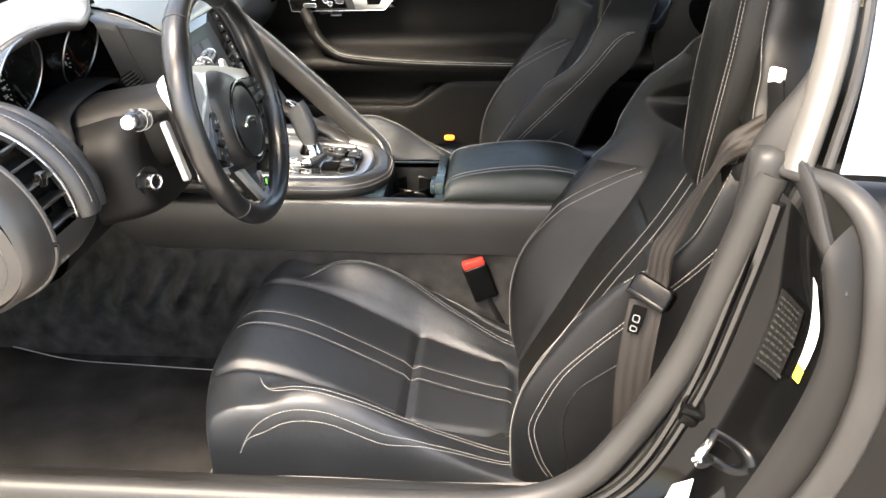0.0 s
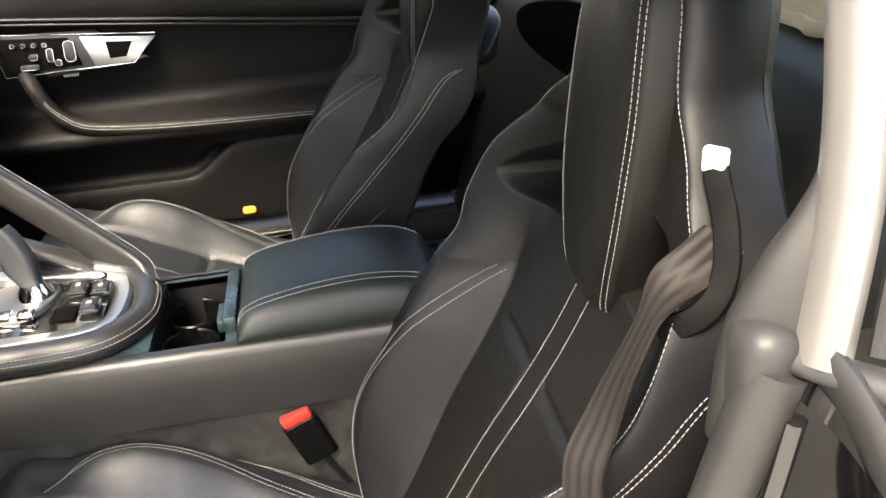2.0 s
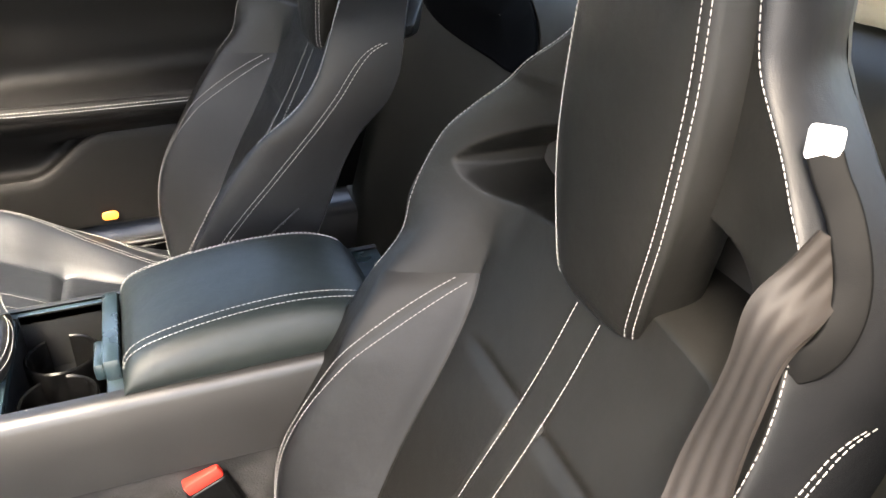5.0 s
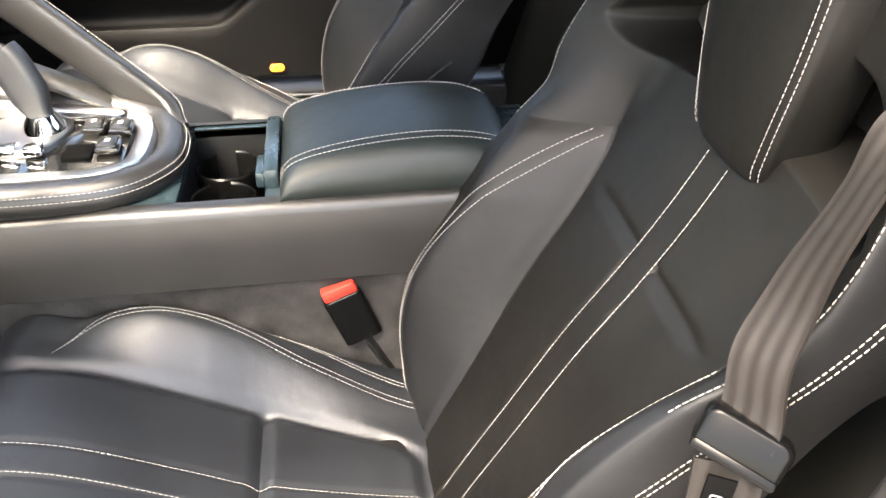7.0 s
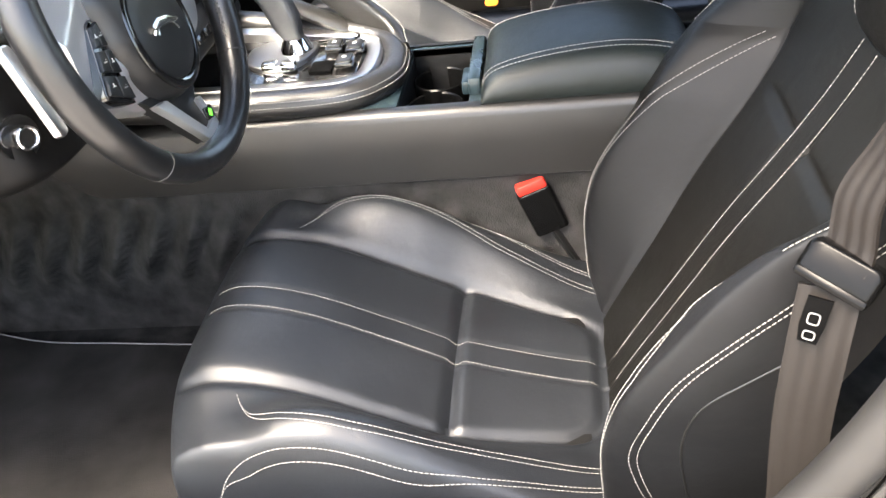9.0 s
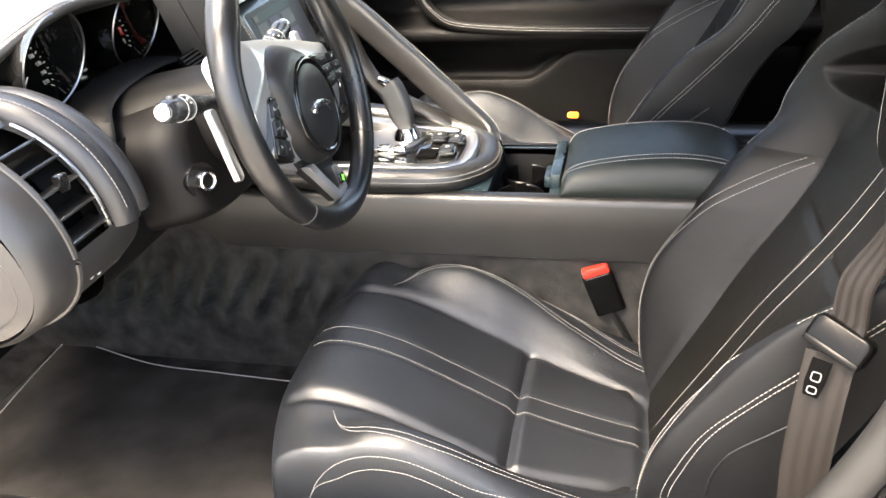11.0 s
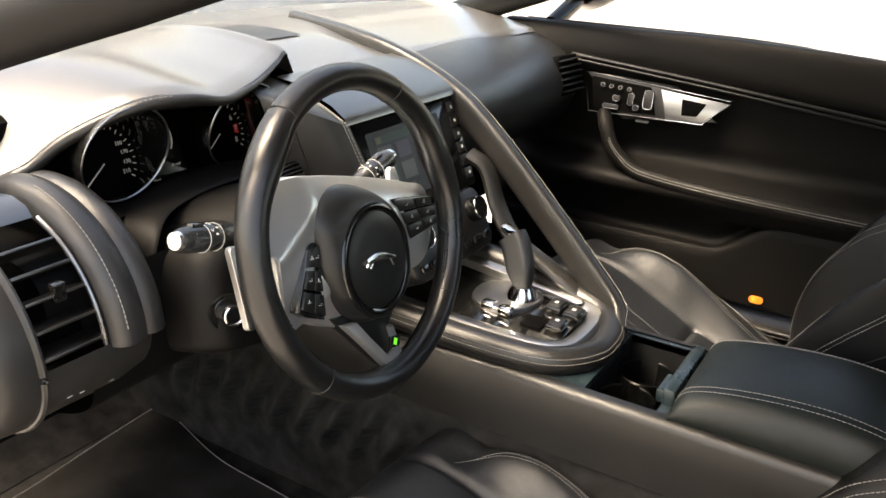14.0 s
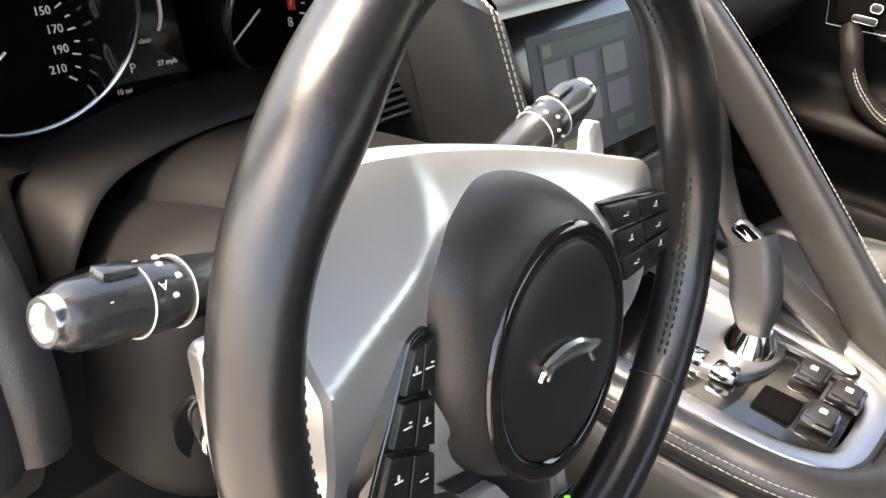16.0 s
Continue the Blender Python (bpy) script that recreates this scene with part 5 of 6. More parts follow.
# ---------------------------------------------------------------- passenger door
def passenger_door():
    d = thing("passenger_door", (-0.1, 0.70, 0.40), "closed black passenger door with chrome handle and stitched armrest", "car door")
    # inner skin: belt, upper card, armrest, pocket
    SEC = [(0, (0.70, 0.945)), (0.05, (0.672, 0.94)), (0.12, (0.655, 0.90)), (0.2, (0.66, 0.865)), (0.3, (0.69, 0.83)), (0.5, (0.71, 0.72)), (0.6, (0.705, 0.665)),
           (0.66, (0.63, 0.64)), (0.70, (0.62, 0.615)), (0.76, (0.65, 0.585)), (0.86, (0.69, 0.52)), (0.9, (0.68, 0.50)), (0.93, (0.655, 0.495)), (1, (0.665, 0.39))]

    def skin(u, v):
        y, z = ev(SEC, v)
        z -= 0.055 * smooth(-0.5, 0.3, u) * (1 - smooth(0.1, 0.5, v)) * smooth(0.04, 0.14, v)
        z -= 0.032 * smooth(-0.35, 0.35, u) * (1 - smooth(0.0, 0.12, v))
        z += 0.075 * smooth(-0.27, -0.13, u) * smooth(0.78, 0.88, v) * (1 - smooth(0.94, 1.0, v))
        return V((u, y, z))
    part("inner_panel", Geo().sheet(skin, lin(-0.80, 0.75, 80), lin(0, 1, 90)), DOORCARD, d, "dark moulded door card", sharp=60)
    pull = curve([(-0.535, 0.66, 0.76), (-0.52, 0.637, 0.74), (-0.50, 0.632, 0.695), (-0.46, 0.63, 0.66), (-0.40, 0.63, 0.642), (-0.2, 0.632, 0.628), (0.25, 0.632, 0.62)], 50)
    st = Geo()
    for dy, dz in ((-0.0135, 0.0095), (-0.0158, 0.0042)):
        st.stitches([p + V((0.004 * (p.z > 0.66), dy, dz)) for p in pull[4:]], r=0.0008, normal=(0, 1, 0))
    part("armrest_stitching", st, THREAD, d, "pale contrast stitching")
    part("door_pull", Geo().tube(pull, 0.016, 12), DOORCARD, d, "black moulded door pull")
    # trim line under the belt
    part("belt_trim", Geo().tube(curve([(-0.62, 0.652, 0.882), (-0.3, 0.655, 0.853), (0.2, 0.655, 0.805), (0.6, 0.66, 0.79)], 40), 0.004, 8).tube(curve([(-0.62, 0.654, 0.872), (-0.3, 0.657, 0.843), (0.2, 0.657, 0.795), (0.6, 0.66, 0.78)], 40), 0.003, 8), BLACK, d)
    # switch plate and handle
    m = frame_at((-0.42, 0.668, 0.80), (0.05, -0.97, 0.2), (1, 0, 0))
    plate = [(-0.17, 0.045), (0.15, 0.02), (0.10, -0.035), (-0.15, -0.04)]
    part("switch_plate", Geo().prism([(p.x, p.y) for p in curve([(x, y, 0) for x, y in plate], 4, True)], m, 0.01, 0.003), BLACK, d, "black plate round the door switches")
    part("plate_edge", Geo().tube([m @ V((x, y, 0.001)) for x, y in plate], 0.0014, 6, closed=True, up=tuple(m.col[2][:3])), CHROME, d, "thin chrome edge of the plate")
    inner = [(-0.155, 0.036), (-0.02, 0.027), (-0.0, -0.030), (-0.14, -0.033)]
    part("switch_panel", Geo().prism(inner, m @ Matrix.Translation((0, 0, 0.002)), 0.004, 0.001), NEARBLACK, d, "black seat switch panel")
    for x, y, w, h in ((-0.125, 0.02, 0.008, 0.008), (-0.105, 0.019, 0.008, 0.008), (-0.085, 0.018, 0.008, 0.008), (-0.065, 0.017, 0.008, 0.008), (-0.09, -0.005, 0.016, 0.012), (-0.058, -0.004, 0.012, 0.026), (-0.10, -0.024, 0.034, 0.010), (-0.045, -0.02, 0.012, 0.012), (-0.02, 0.0, 0.02, 0.04)):
        part("switch", Geo().box(m @ V((x, y, 0.005)), (w, h, 0.006), 0.002, m.to_3x3().to_4x4()), BLACK, d, "small chrome-edged seat switch")
        part("switch_ring", Geo().tube([m @ V((x + p, y + q, 0.0085)) for p, q in rounded(w * 1.02, h * 1.02, min(w, h) * 0.45)], 0.0009, 6, closed=True, up=m.to_3x3() @ V((0, 0, 1))), CHROME, d, "thin chrome switch edge")
    hand = [(0.002, 0.026), (0.150, 0.014), (0.10, -0.033), (0.022, -0.036)]
    part("handle_bowl", Geo().prism([(p[0], p[1]) for p in hand], m @ Matrix.Translation((0, 0, 0.002)), 0.006, 0.002), SATIN, d, "satin silver handle surround")
    # Flat plate on the surround, coloured with the shade of the handle recess.
    part("door_handle", Geo().prism([(0.050, 0.012), (0.102, 0.008), (0.086, -0.021), (0.054, -0.022)], m @ Matrix.Translation((0, 0, 0.0035)), 0.004, 0.001), NEARBLACK, d, "near-black plate shaded like a handle recess")
    part("door_lamp_slot", Geo().box((-0.46, 0.70, 0.745), (0.03, 0.01, 0.006), 0.002), WHITE, d, "small pale courtesy lamp")
    part("wing_mirror", Geo().lathe([(0.004, -0.11), (0.05, -0.10), (0.07, -0.06), (0.075, 0.0), (0.07, 0.06), (0.045, 0.10), (0.004, 0.11)], frame_at((-0.70, 0.93, 1.0), (0, 1, 0.05), (1, 0, 0)), 28).tube([V((-0.70, 0.70, 0.93)), V((-0.70, 0.86, 0.97))], 0.02, 10), PAINT, d, "black door mirror")
    return d


passenger_door()

# ---------------------------------------------------------------- body shell
tub = Geo()
tub.grid([[V((x, y, z)) for y, z in ((-0.74, 0.36), (-0.70, 0.355), (-0.675, 0.33), (-0.665, FLOOR), (-0.2, FLOOR), (0.2, FLOOR), (0.62, FLOOR), (0.66, 0.36))] for x in lin(-1.35, 0.7, 30)])
solid("floor", tub, CARPET, "black carpeted car floor", "floor", "structure")
foot = Geo().grid([[V((x, y, z)) for y in (-0.68, 0.66)] for x, z in ((-1.15, FLOOR + 0.003), (-1.21, FLOOR + 0.03), (-1.30, FLOOR + 0.15), (-1.36, FLOOR + 0.4), (-1.3, 0.97))])
solid("firewall", foot, CARPET, "black carpeted footwell bulkhead", "bulkhead", "structure")
REAR = [(0, (0.42, 0.25)), (0.3, (0.49, 0.50)), (0.55, (0.555, 0.74)), (0.63, (0.575, 0.81)), (0.69, (0.598, 0.85)), (0.74, (0.635, 0.872)), (0.82, (0.75, 0.882)), (1, (1.55, 0.89))]


def rear_at(y, v):
    x, z = ev(REAR, v)
    return V((x - 0.13 * smooth(0.38, 0.66, abs(y)) * (1 - smooth(0.64, 0.76, v)), y, z))
solid("rear_bulkhead", Geo().sheet(rear_at, lin(-0.72, 0.72, 60), lin(0, 1, 70)), REARTRIM, "grey-green plastic rear bulkhead and shelf", "bulkhead", "structure")
# Disc in front of the bulkhead; the recess shade is its colour.
for y in (0.42,):
    oval = [[rear_at(y + 0.15 * k * math.cos(a), 0.585 + 0.08 * k * math.sin(a + 0.4)) + V((-0.002 - 0.004 * (k > 0.93) + 0.001 * (k > 1), 0, 0)) for a in lin(0, 2 * math.pi, 49)] for k in (1.03, 0.97, 0.9, 0.5, 0.02)]
    solid("speaker_grille", Geo().grid(oval), NEARBLACK, "near-black disc shaded like an oval speaker recess", "speaker grille", "structure")
solid("rear_panel", Geo().grid([[V((1.55, y, z)) for y in (-0.8, 0.8)] for z in (0.2, 1.0)]), HEADLINER, "dark tail panel", "panel", "structure")


def roof_z(x, y):
    return 1.235 - 0.05 * ((x - 0.1) / 0.75) ** 2 - 0.055 * ((y + 0.03) / 0.54) ** 2
solid("ceiling", Geo().sheet(lambda u, v: V((u, v, roof_z(u, v))), lin(-0.34, 0.75, 20), lin(-0.57, 0.51, 20)), HEADLINER, "dark headliner", "ceiling", "structure")
solid("roof_skin", Geo().sheet(lambda u, v: V((u, v, roof_z(u, v) + 0.03)), lin(-0.36, 0.8, 20), lin(-0.59, 0.53, 20)), PAINT, "black painted roof", "roof", "structure")
for s in (-1, 1):
    rail = [(-1.18, 0.78, 0.85), (-0.85, 0.715, 0.968), (-0.644, 0.66, 1.037), (-0.486, 0.595, 1.092), (-0.32, 0.55, 1.14), (0.1, 0.535, 1.185), (0.6, 0.54, 1.13), (0.9, 0.56, 1.0)]
    solid("a_pillar", Geo().tube(curve([(x, MID + s * y, z) for x, y, z in rail], 50), 0.03, 14, flat=1.1), MATTBLACK, "dark windscreen pillar and roof rail", "pillar", "structure")
ws = Geo().sheet(lambda u, v: V((-1.18 + 0.84 * v, MID + u * (0.78 - 0.23 * v), 0.90 + 0.27 * v + 0.035 * math.sin(math.pi * v) + 0.06 * (1 - u * u) * (1 - v))), lin(-1, 1, 16), lin(0, 1, 16))
w = solid("windscreen", ws, PANE, "clear windscreen", "windscreen", "structure")
w.visible_shadow = False
w = solid("passenger_window", Geo().sheet(lambda u, v: V((-0.75 + 1.3 * u, 0.69 - 0.18 * v, 0.94 + 0.24 * v)), lin(0, 1, 10), lin(0, 1, 6)), PANE, "clear passenger side window", "window", "structure")
w.visible_shadow = False

psill = thing("passenger_sill", (-0.2, 0.64, 0.3), "dark passenger sill with bright scuff strip and small warm lamp", "door sill", kind="structure")
part("sill_cover", Geo().grid([[V((x, y, z)) for y, z in ((0.60, 0.26), (0.615, 0.345), (0.63, 0.36), (0.70, 0.37), (0.71, 0.42))] for x in lin(-1.2, 0.75, 20)]), BLACK, psill)
part("scuff_strip", Geo().box((-0.1, 0.622, 0.362), (0.62, 0.012, 0.008), 0.003), SATIN, psill, "bright scuff strip")
lampm = frame_at((-0.148, 0.652, 0.410), (0.05, -0.97, 0.2), (1, 0, 0))
part("sill_lamp", Geo().prism(rounded(0.030, 0.016, 0.0079), lampm, 0.006, 0.002), LAMP, psill, "small warm courtesy lamp")

# door opening on the driver's side: sill, jamb, seals, pillar
sill = thing("door_sill", (-0.3, -0.74, 0.3), "grey door sill with rubber seal", "door sill", kind="structure")
part("sill_cover", Geo().grid([[V((x, y, z)) for y, z in ((-0.66, 0.30), (-0.672, 0.345), (-0.69, 0.358), (-0.73, 0.36), (-0.75, 0.352), (-0.757, 0.33), (-0.757, 0.22))] for x in lin(-1.2, 0.12, 20)]), PLASTIC, sill, "grey sill cover")
SEAL = [(-1.1, -0.745, 0.375), (-0.5, -0.745, 0.372), (-0.1, -0.745, 0.372), (0.04, -0.745, 0.385), (0.12, -0.745, 0.43), (0.18, -0.744, 0.52), (0.225, -0.743, 0.62), (0.255, -0.742, 0.72), (0.28, -0.742, 0.82), (0.292, -0.742, 0.865)]
part("inner_seal", Geo().tube(curve(SEAL, 80), 0.02, 12), RUBBER, sill, "soft black door seal")
part("seal_lip", Geo().tube(curve([V(p) + V((0.028, -0.012, -0.012)) for p in SEAL], 80), 0.008, 8), RUBBER, sill)

jamb = thing("door_jamb", (0.35, -0.76, 0.4), "gloss black painted door jamb with latch striker", "door jamb", kind="structure")


def jamb_at(u, v):
    a = V(ev([(0, (0.05, -0.75, 0.36)), (0.25, (0.155, -0.75, 0.44)), (0.5, (0.22, -0.745, 0.58)), (0.75, (0.258, -0.742, 0.74)), (1, (0.285, -0.742, 0.86))], v))
    b = V(ev([(0, (0.16, -0.87, 0.36)), (0.25, (0.25, -0.87, 0.48)), (0.5, (0.30, -0.87, 0.60)), (0.75, (0.328, -0.868, 0.72)), (1, (0.318, -0.85, 0.81))], v))
    return a.lerp(b, u) + V((0.012 * math.sin(math.pi * u), 0.012 * math.sin(math.pi * u), 0))
part("jamb_panel", Geo().sheet(jamb_at, lin(0, 1, 24), lin(0, 1, 40)), PAINT, jamb)
for u in (0.10, 0.2):
    part("jamb_ridge", Geo().tube([jamb_at(u, v) + V((0, -0.004, 0)) for v in lin(0.05, 0.97, 40)], 0.006, 8), GLOSS, jamb, "pressed gloss black ridge")
part("bump_stop", Geo().box(jamb_at(0.20, 0.47) + V((0, -0.010, 0)), (0.030, 0.014, 0.010), 0.003, Matrix.Rotation(0.5, 4, "Y")).box(jamb_at(0.20, 0.45) + V((0, -0.010, 0)), (0.022, 0.010, 0.014), 0.003, Matrix.Rotation(0.5, 4, "Y")), SLIDER, jamb, "small black rubber clip")
lab = Geo()
lab.grid([[jamb_at(u, v) + V((-0.003, -0.004, 0)) for u in lin(0.50, 0.76, 6)] for v in lin(0.62, 0.80, 6)])
label_ = part("maker_label", lab, STICKER, jamb, "dark specification label")
bars = Geo()
rng = random.Random(4)
for r in range(11):
    u = 0.52
    while u < 0.73:
        w_ = rng.uniform(0.015, 0.05)
        bars.grid([[jamb_at(u + k, 0.632 + 0.0148 * r + q) + V((-0.004, -0.0055, 0)) for k in (0, w_)] for q in (0, 0.006)])
        u += w_ + 0.012
part("print_bar", bars, PRINT, label_)
# Bright reflection at the jamb's edge, put in as a white and yellow strip.
part("glare_strip", Geo().grid([[jamb_at(u, v) + V((-0.004, -0.005, 0)) for u in lin(0.86, 0.97 - 0.05 * abs(v - 0.81) * 6, 4)] for v in lin(0.69, 0.93, 14)]), WHITE, jamb, "white strip painted for a bright reflection")
part("glare_end", Geo().grid([[jamb_at(u, v) + V((-0.004, -0.005, 0)) for u in lin(0.86, 0.935, 4)] for v in lin(0.655, 0.687, 4)]), YELLOW, jamb, "yellow foot of the painted reflection")
sp = jamb_at(0.42, 0.40)
part("striker", Geo().tube(curve([sp + V(p) for p in ((0.02, 0.0, 0.02), (0.0, -0.035, 0.022), (-0.012, -0.045, 0.01), (0.0, -0.035, -0.004), (0.03, 0.0, -0.01))], 24), 0.006, 10)
     .lathe([(0.0, -0.012), (0.02, -0.012), (0.022, -0.004), (0.016, 0.0), (0.008, 0.006), (0.0, 0.008)], frame_at(sp + V((0.025, -0.012, 0.0)), (-0.3, -1, 0), (1, 0, 0)), 24)
     .tube([sp + V((0.03, -0.02, -0.008)), sp + V((0.055, -0.03, -0.012))], 0.003, 8), CHROME, jamb, "chrome latch striker")
tag = [sp + V(p) for p in ((-0.035, -0.045, -0.03), (-0.012, -0.045, -0.02), (-0.02, -0.05, -0.09), (-0.06, -0.05, -0.11))]
part("paper_tag", Geo().add([*tag, *[p + V((0.0, 0.001, 0)) for p in tag]], [(0, 1, 2, 3), (4, 5, 6, 7), (0, 1, 5, 4), (1, 2, 6, 5), (2, 3, 7, 6), (3, 0, 4, 7)]), WHITE, jamb, "white paper tag with yellow edge")

quarter = thing("rear_quarter", (0.6, -0.85, 0.3), "black rear quarter with curved rubber seal and window pillar", "body panel", kind="structure")
OUT = [(0.29, -0.742, 0.872), (0.33, -0.80, 0.872), (0.355, -0.84, 0.84), (0.362, -0.868, 0.78), (0.366, -0.88, 0.70), (0.355, -0.885, 0.62), (0.33, -0.885, 0.54), (0.28, -0.88, 0.45), (0.19, -0.87, 0.35), (0.05, -0.86, 0.27)]
oc = curve(OUT, 60)
rows = []
for p in oc[8:54]:
    q = jamb_at(1.0, ev([(0.36, 0.0), (0.48, 0.25), (0.60, 0.5), (0.72, 0.75), (0.81, 1.0)], min(0.81, max(0.36, p.z))))
    rows.append([q.lerp(p, k) + V((-0.010 * math.sin(math.pi * k), -0.006 * math.sin(math.pi * k), 0)) for k in lin(0, 1, 9)])
part("seal_flange", Geo().grid(rows), SEALDARK, quarter, "wide dark rubber flange")
part("outer_seal", Geo().sweep([p + V((0.012, -0.006, 0)) for p in oc], [(0.014 * math.cos(a), 0.018 * math.sin(a)) for a in lin(0, 2 * math.pi, 17)[:-1]], up=(1, 0, 0.3), scale=lambda t: 0.6 + 0.4 * smooth(0.02, 0.2, t)), RUBBER, quarter, "curved black rubber seal")
part("seal_flap", Geo().sweep(curve([(0.315, -0.752, 0.872), (0.322, -0.785, 0.855), (0.33, -0.82, 0.815), (0.345, -0.85, 0.775)], 24), [(0.023 * math.cos(a), 0.009 * math.sin(a)) for a in lin(0, 2 * math.pi, 13)[:-1]], up=(1, 0, 0.3)), RUBBER, quarter, "soft grey seal flap")


def panel_at(u, v):
    a = V(ev([(k / 9, p) for k, p in enumerate(OUT)], v)) + V((0.012, -0.008, 0))
    b = a + V((0.55, -0.07 + 0.02 * v, 0.03 * (1 - v)))
    return a.lerp(b, u) + V((0, -0.03 * math.sin(math.pi * u), 0))
part("quarter_panel", Geo().sheet(panel_at, lin(0, 1, 20), lin(0.05, 1, 40)), PAINT, quarter, "black painted rear quarter")
part("pillar_trim", Geo().sweep(curve([(0.312, -0.750, 0.87), (0.334, -0.724, 0.96), (0.348, -0.692, 1.035), (0.364, -0.632, 1.15), (0.375, -0.562, 1.26)], 30), [(0.024 * math.cos(a), 0.016 * math.sin(a)) for a in lin(0, 2 * math.pi, 13)[:-1]], up=(1, 0, 0)), PILLAR, quarter, "satin grey window pillar moulding")
part("pillar_lip", Geo().tube(curve([(0.338, -0.767, 0.88), (0.358, -0.740, 0.96), (0.370, -0.707, 1.035), (0.384, -0.642, 1.16)], 30), 0.006, 8), RUBBER, quarter)
part("quarter_glass", Geo().sheet(lambda u, v: V(ev([(0, (0.350, -0.770, 0.875)), (0.35, (0.366, -0.742, 0.96)), (0.7, (0.378, -0.702, 1.05)), (1, (0.390, -0.642, 1.16))], v)) + V((0.75 * u, -0.02 * math.sin(math.pi * u) + 0.06 * u, -0.02 * u)), lin(0, 1, 16), lin(0, 1, 16)), FILMGLASS, quarter, "reflective rear quarter glass")
part("joint_cover", Geo().box((0.288, -0.732, 0.855), (0.04, 0.045, 0.075), 0.017, seg=3), RUBBER, quarter)


def pillar_at(u, v):
    a = V(ev([(0, (0.302, -0.756, 0.80)), (0.35, (0.306, -0.750, 0.87)), (0.6, (0.318, -0.738, 0.92)), (0.8, (0.332, -0.720, 0.965)), (1, (0.338, -0.706, 1.0))], v))
    b = V(ev([(0, (0.272, -0.705, 0.80)), (0.35, (0.279, -0.702, 0.875)), (0.6, (0.296, -0.704, 0.92)), (0.8, (0.318, -0.704, 0.955)), (1, (0.336, -0.703, 1.0))], v))
    c = b + V((0.14, 0.05, 0.0)) * (1 - 0.85 * smooth(0.3, 1.0, v))
    return a * (1 - u) ** 2 + (b * 2 - (a + c) / 2) * (2 * u * (1 - u)) + c * u * u
part("pillar_base_trim", Geo().sheet(pillar_at, lin(0, 1, 24), lin(0, 1, 30)), PILLARTRIM, quarter, "smooth taupe inner pillar trim", sharp=70)
part("inner_trim", Geo().sheet(lambda u, v: V((0.30 + 0.35 * u, -0.735 + 0.05 * u, 0.40 + 0.47 * v)), lin(0, 1, 10), lin(0, 1, 10)), REARTRIM, quarter, "grey inner pillar trim")

# ---------------------------------------------------------------- belt, buckle, mat
def seat_belt():
    b = thing("seat_belt", (0.3, -0.6, 0.5), "grey-brown seat belt webbing with black slider and latch tongue", "seat belt")

    def ribbon(points, width, side, n=40, thick=0.0014, slim=lambda t: 1.0):
        path = curve(points, n)
        rows = []
        for i, p in enumerate(path):
            s = V(side(i / (n - 1)) if callable(side) else side).normalized()
            t = (path[min(i + 1, n - 1)] - path[max(i - 1, 0)]).normalized()
            nn = t.cross(s).normalized()
            row = []
            for k in lin(-1, 1, 33):
                row.append(p + s * (k * width * slim(i / (n - 1)) / 2) + nn * (thick + 0.0004 * math.cos(k * 3.5 * math.pi)))
            for k in lin(1, -1, 33):
                row.append(p + s * (k * width * slim(i / (n - 1)) / 2) - nn * thick)
            rows.append(row)
        return Geo().grid(rows, wrap=True, caps=True)
    def turn(t):
        low = V((-0.02, -0.93, 0.37)).lerp(V((0.50, -0.86, 0.02)), smooth(0.35, 1.0, t))
        return V((0.76, -0.40, -0.56)).lerp(low, smooth(0.06, 0.36, t))
    part("shoulder_webbing", ribbon([(0.336, -0.586, 0.868), (0.317, -0.591, 0.857), (0.282, -0.600, 0.834), (0.257, -0.611, 0.799), (0.239, -0.618, 0.768), (0.227, -0.625, 0.745), (0.208, -0.640, 0.716), (0.203, -0.653, 0.684), (0.196, -0.660, 0.672)], 0.042, turn, 60, slim=lambda t: 0.9 + 0.1 * smooth(0.0, 0.4, t)), WEBBING, b)
    part("lap_webbing", ribbon([(0.19, -0.664, 0.655), (0.182, -0.68, 0.60), (0.178, -0.69, 0.52), (0.185, -0.70, 0.36)], 0.044, (0.95, -0.3, 0.0)), WEBBING, b)
    sm = frame_at((0.196, -0.662, 0.668), (-0.45, -0.75, 0.48), (0.8, -0.5, -0.3))
    part("slider", Geo().prism(rounded(0.058, 0.031, 0.008), sm @ Matrix.Translation((0, 0, 0.010)), 0.020, 0.005).box(sm @ V((0, -0.012, 0.006)), (0.056, 0.008, 0.012), 0.003, sm.to_3x3().to_4x4()), SLIDER, b, "chunky black plastic belt slider")
    tm = frame_at((0.176, -0.680, 0.636), (-0.35, -0.88, 0.3), (0.9, -0.38, -0.1))
    tongue = part("latch_tongue", Geo().prism([(-0.012, 0.028), (0.014, 0.028), (0.013, -0.006), (0.010, -0.026), (-0.010, -0.026), (-0.013, -0.006)][::-1], tm @ Matrix.Scale(0.68, 4), 0.004, 0.001), NEARBLACK, b, "black coated latch tongue")
    for y, h in ((0.004, 0.016), (-0.016, 0.012)):
        part("tongue_rim", Geo().tube([tm @ V((x * 0.5, (q * 0.8 + y) * 0.68, 0.001)) for x, q in rounded(0.016, h, 0.004)], 0.0007, 6, closed=True, up=(-0.35, -0.88, 0.3)), SATIN, tongue, "thin chrome slot edge")
    return b


seat_belt()


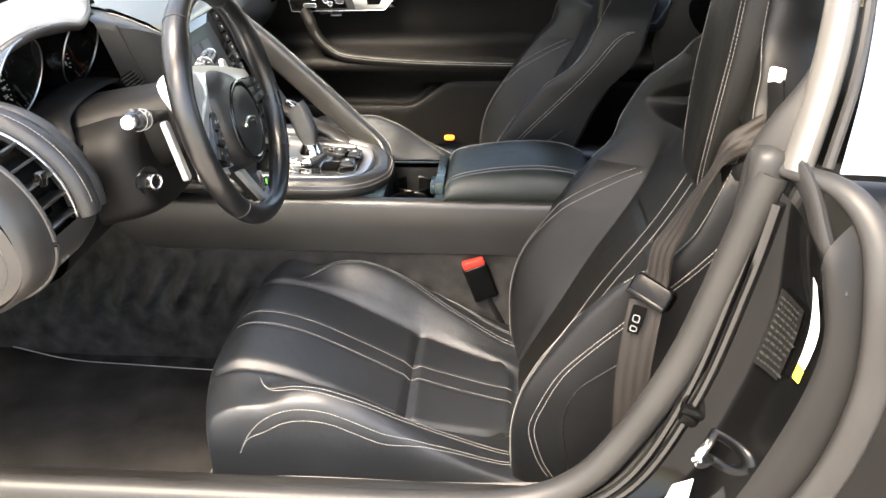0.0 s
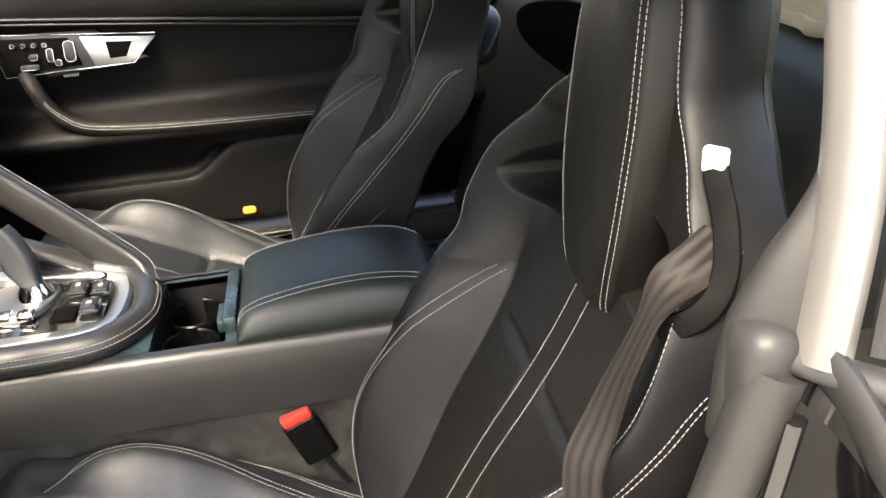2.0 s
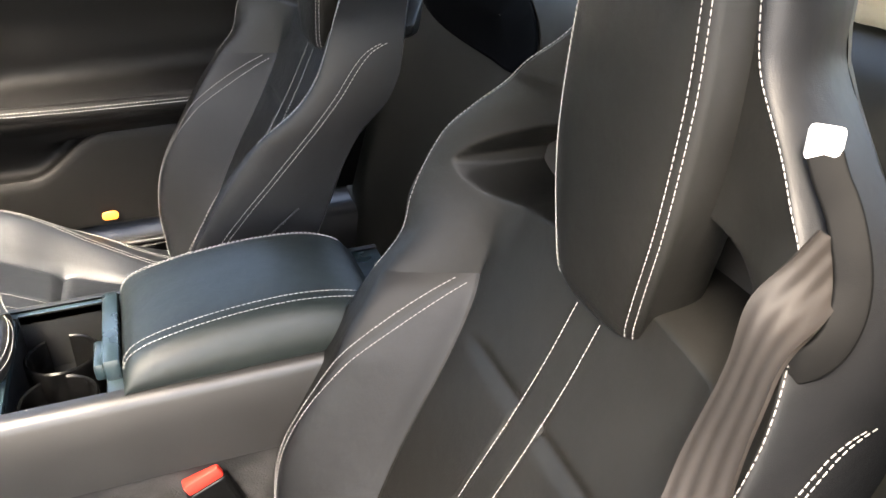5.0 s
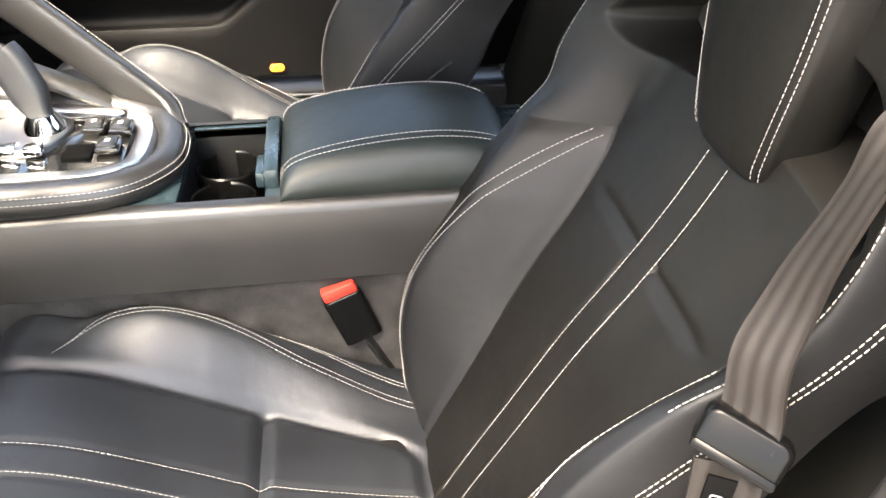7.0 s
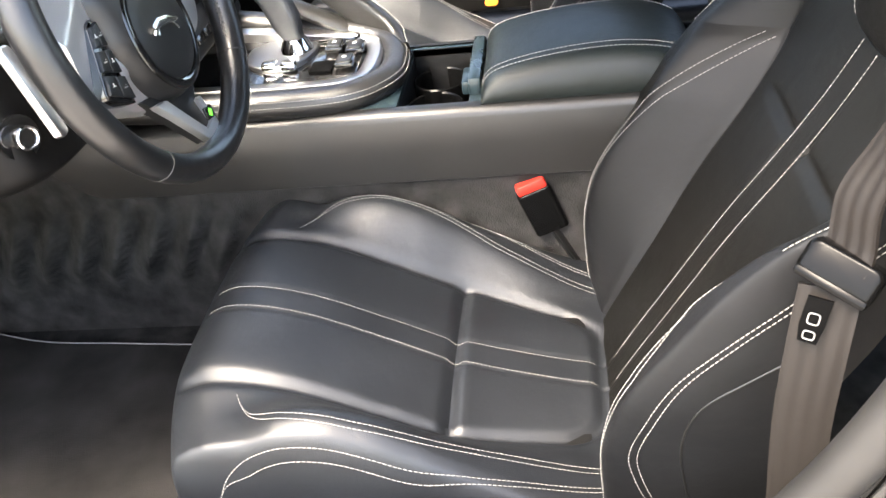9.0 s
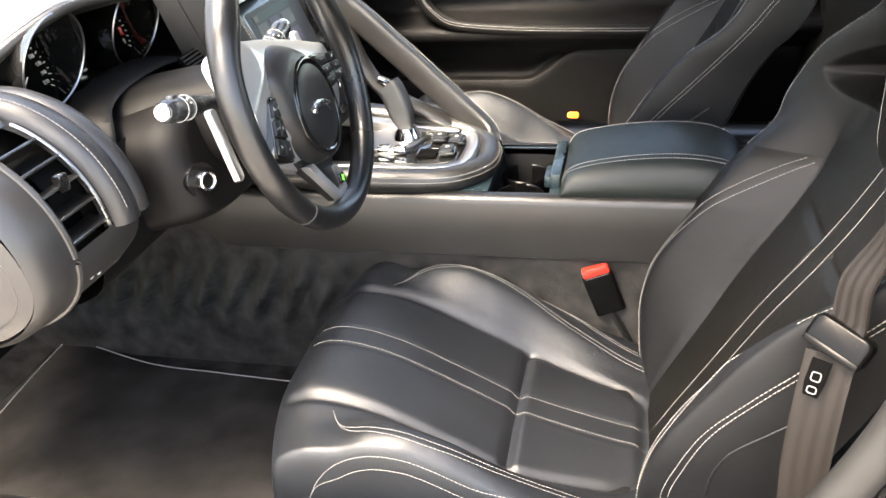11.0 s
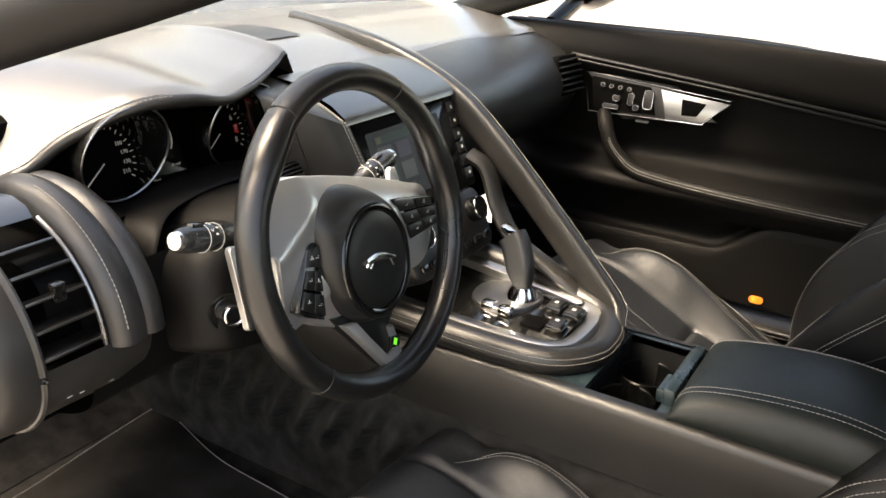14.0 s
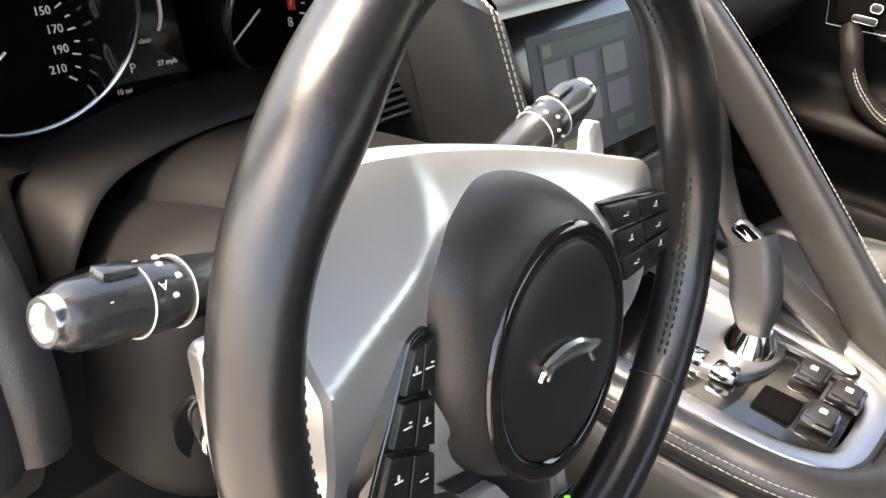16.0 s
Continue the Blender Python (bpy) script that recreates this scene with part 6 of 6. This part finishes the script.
def buckle():
    b = thing("belt_buckle", (-0.01, -0.16, 0.36), "black belt buckle with red release button", "belt buckle")
    m = frame_at((-0.048, -0.158, 0.432), (-0.33, -0.05, 0.94), (1, 0.1, 0.3))
    part("body", Geo().prism(rounded(0.05, 0.026, 0.007), m, 0.075, 0.003), SLIDER, b)
    part("release_button", Geo().box(m @ V((0, 0, 0.006)), (0.044, 0.02, 0.018), 0.004, m.to_3x3().to_4x4()), REDPLASTIC, b, "red release button")
    part("stalk", Geo().tube([m @ V((0, 0, -0.07)), m @ V((0.012, 0, -0.17))], 0.012, 10, flat=0.5), BLACK, b)
    return b


buckle()


def belt_guide():
    g = thing("belt_guide", (0.36, -0.51, 0.88), "leather belt guide strap with pale square clip", "belt guide")
    path = curve([(0.341, -0.553, 0.912), (0.340, -0.562, 0.901), (0.338, -0.578, 0.887), (0.334, -0.594, 0.868), (0.330, -0.604, 0.851), (0.321, -0.612, 0.835), (0.307, -0.617, 0.823), (0.292, -0.614, 0.814), (0.278, -0.602, 0.807)], 40)
    part("strap", Geo().sweep(path, rounded(0.021, 0.005, 0.0022, 3), up=(-0.6, -0.75, 0.2)), STRAP, g)
    part("clip", Geo().box((0.342, -0.550, 0.918), (0.021, 0.010, 0.022), 0.0035, Matrix.Rotation(-0.9, 4, "Z")), WHITE, g, "pale square clip")
    return g


belt_guide()

mat = thing("floor_mat", (-0.8, -0.42, FLOOR), "black pile floor mat with pale stitched edge", "floor mat")
MATLINE = [(-0.50, -0.215), (-0.58, -0.215), (-0.75, -0.205), (-0.904, -0.193), (-1.06, -0.15), (-1.125, -0.14), (-1.13, -0.20), (-1.11, -0.41), (-1.08, -0.60), (-0.90, -0.64), (-0.60, -0.64), (-0.50, -0.62), (-0.495, -0.45)]
ml = curve([(x, y, FLOOR + 0.006) for x, y in MATLINE], 80, True)
part("mat_body", Geo().prism([(p.x, p.y) for p in ml], Matrix.Translation((0, 0, FLOOR + 0.012)), 0.01, 0.004), MATPILE, mat)
part("edge_binding", Geo().tube([p + V((0, 0, 0.007)) for p in ml], 0.0012, 6, closed=True), THREAD, mat, "pale stitched binding")

def cover_at(u, v):
    y = -0.62 + 1.05 * u
    x, z = ev([(0, (0.69, 0.884)), (0.12, (0.685, 0.893)), (0.25, (0.695, 0.910)), (0.42, (0.73, 0.938)), (0.6, (0.79, 0.962)), (0.8, (0.88, 0.955)), (1, (0.98, 0.90))], v)
    low = 1 - smooth(0.2, 0.34, v)
    crease = math.sin(u * 95 + 3 * math.sin(u * 17)) * (0.6 + 0.4 * math.sin(u * 31))
    x += low * 0.009 * crease + 0.006 * math.sin(u * 23 + v * 9) * (1 - low)
    z += 0.007 * math.sin(u * 14 + 5 * v) * (1 - low) - 0.012 * math.exp(-((v - 0.26) / 0.03) ** 2)
    return V((x, y, z))
cover = thing("cloth_cover", (0.8, -0.1, 0.885), "crumpled cream cloth cover on the rear shelf", "cloth cover")
part("top_cloth", Geo().sheet(cover_at, lin(0, 1, 160), lin(0.26, 1, 30)), CREAM, cover)
part("gathered_hem", Geo().sheet(cover_at, lin(0, 1, 300), lin(0, 0.26, 12)), CREAM, cover, "gathered hem of the cloth")

# ---------------------------------------------------------------- outside
solid("ground", Geo().grid([[V((x, y, 0)) for x in (-150, -20, -3, 3, 20, 150)] for y in (-150, -20, -3, 3, 20, 150)]), PAVING, "pale concrete forecourt", "ground", "structure")
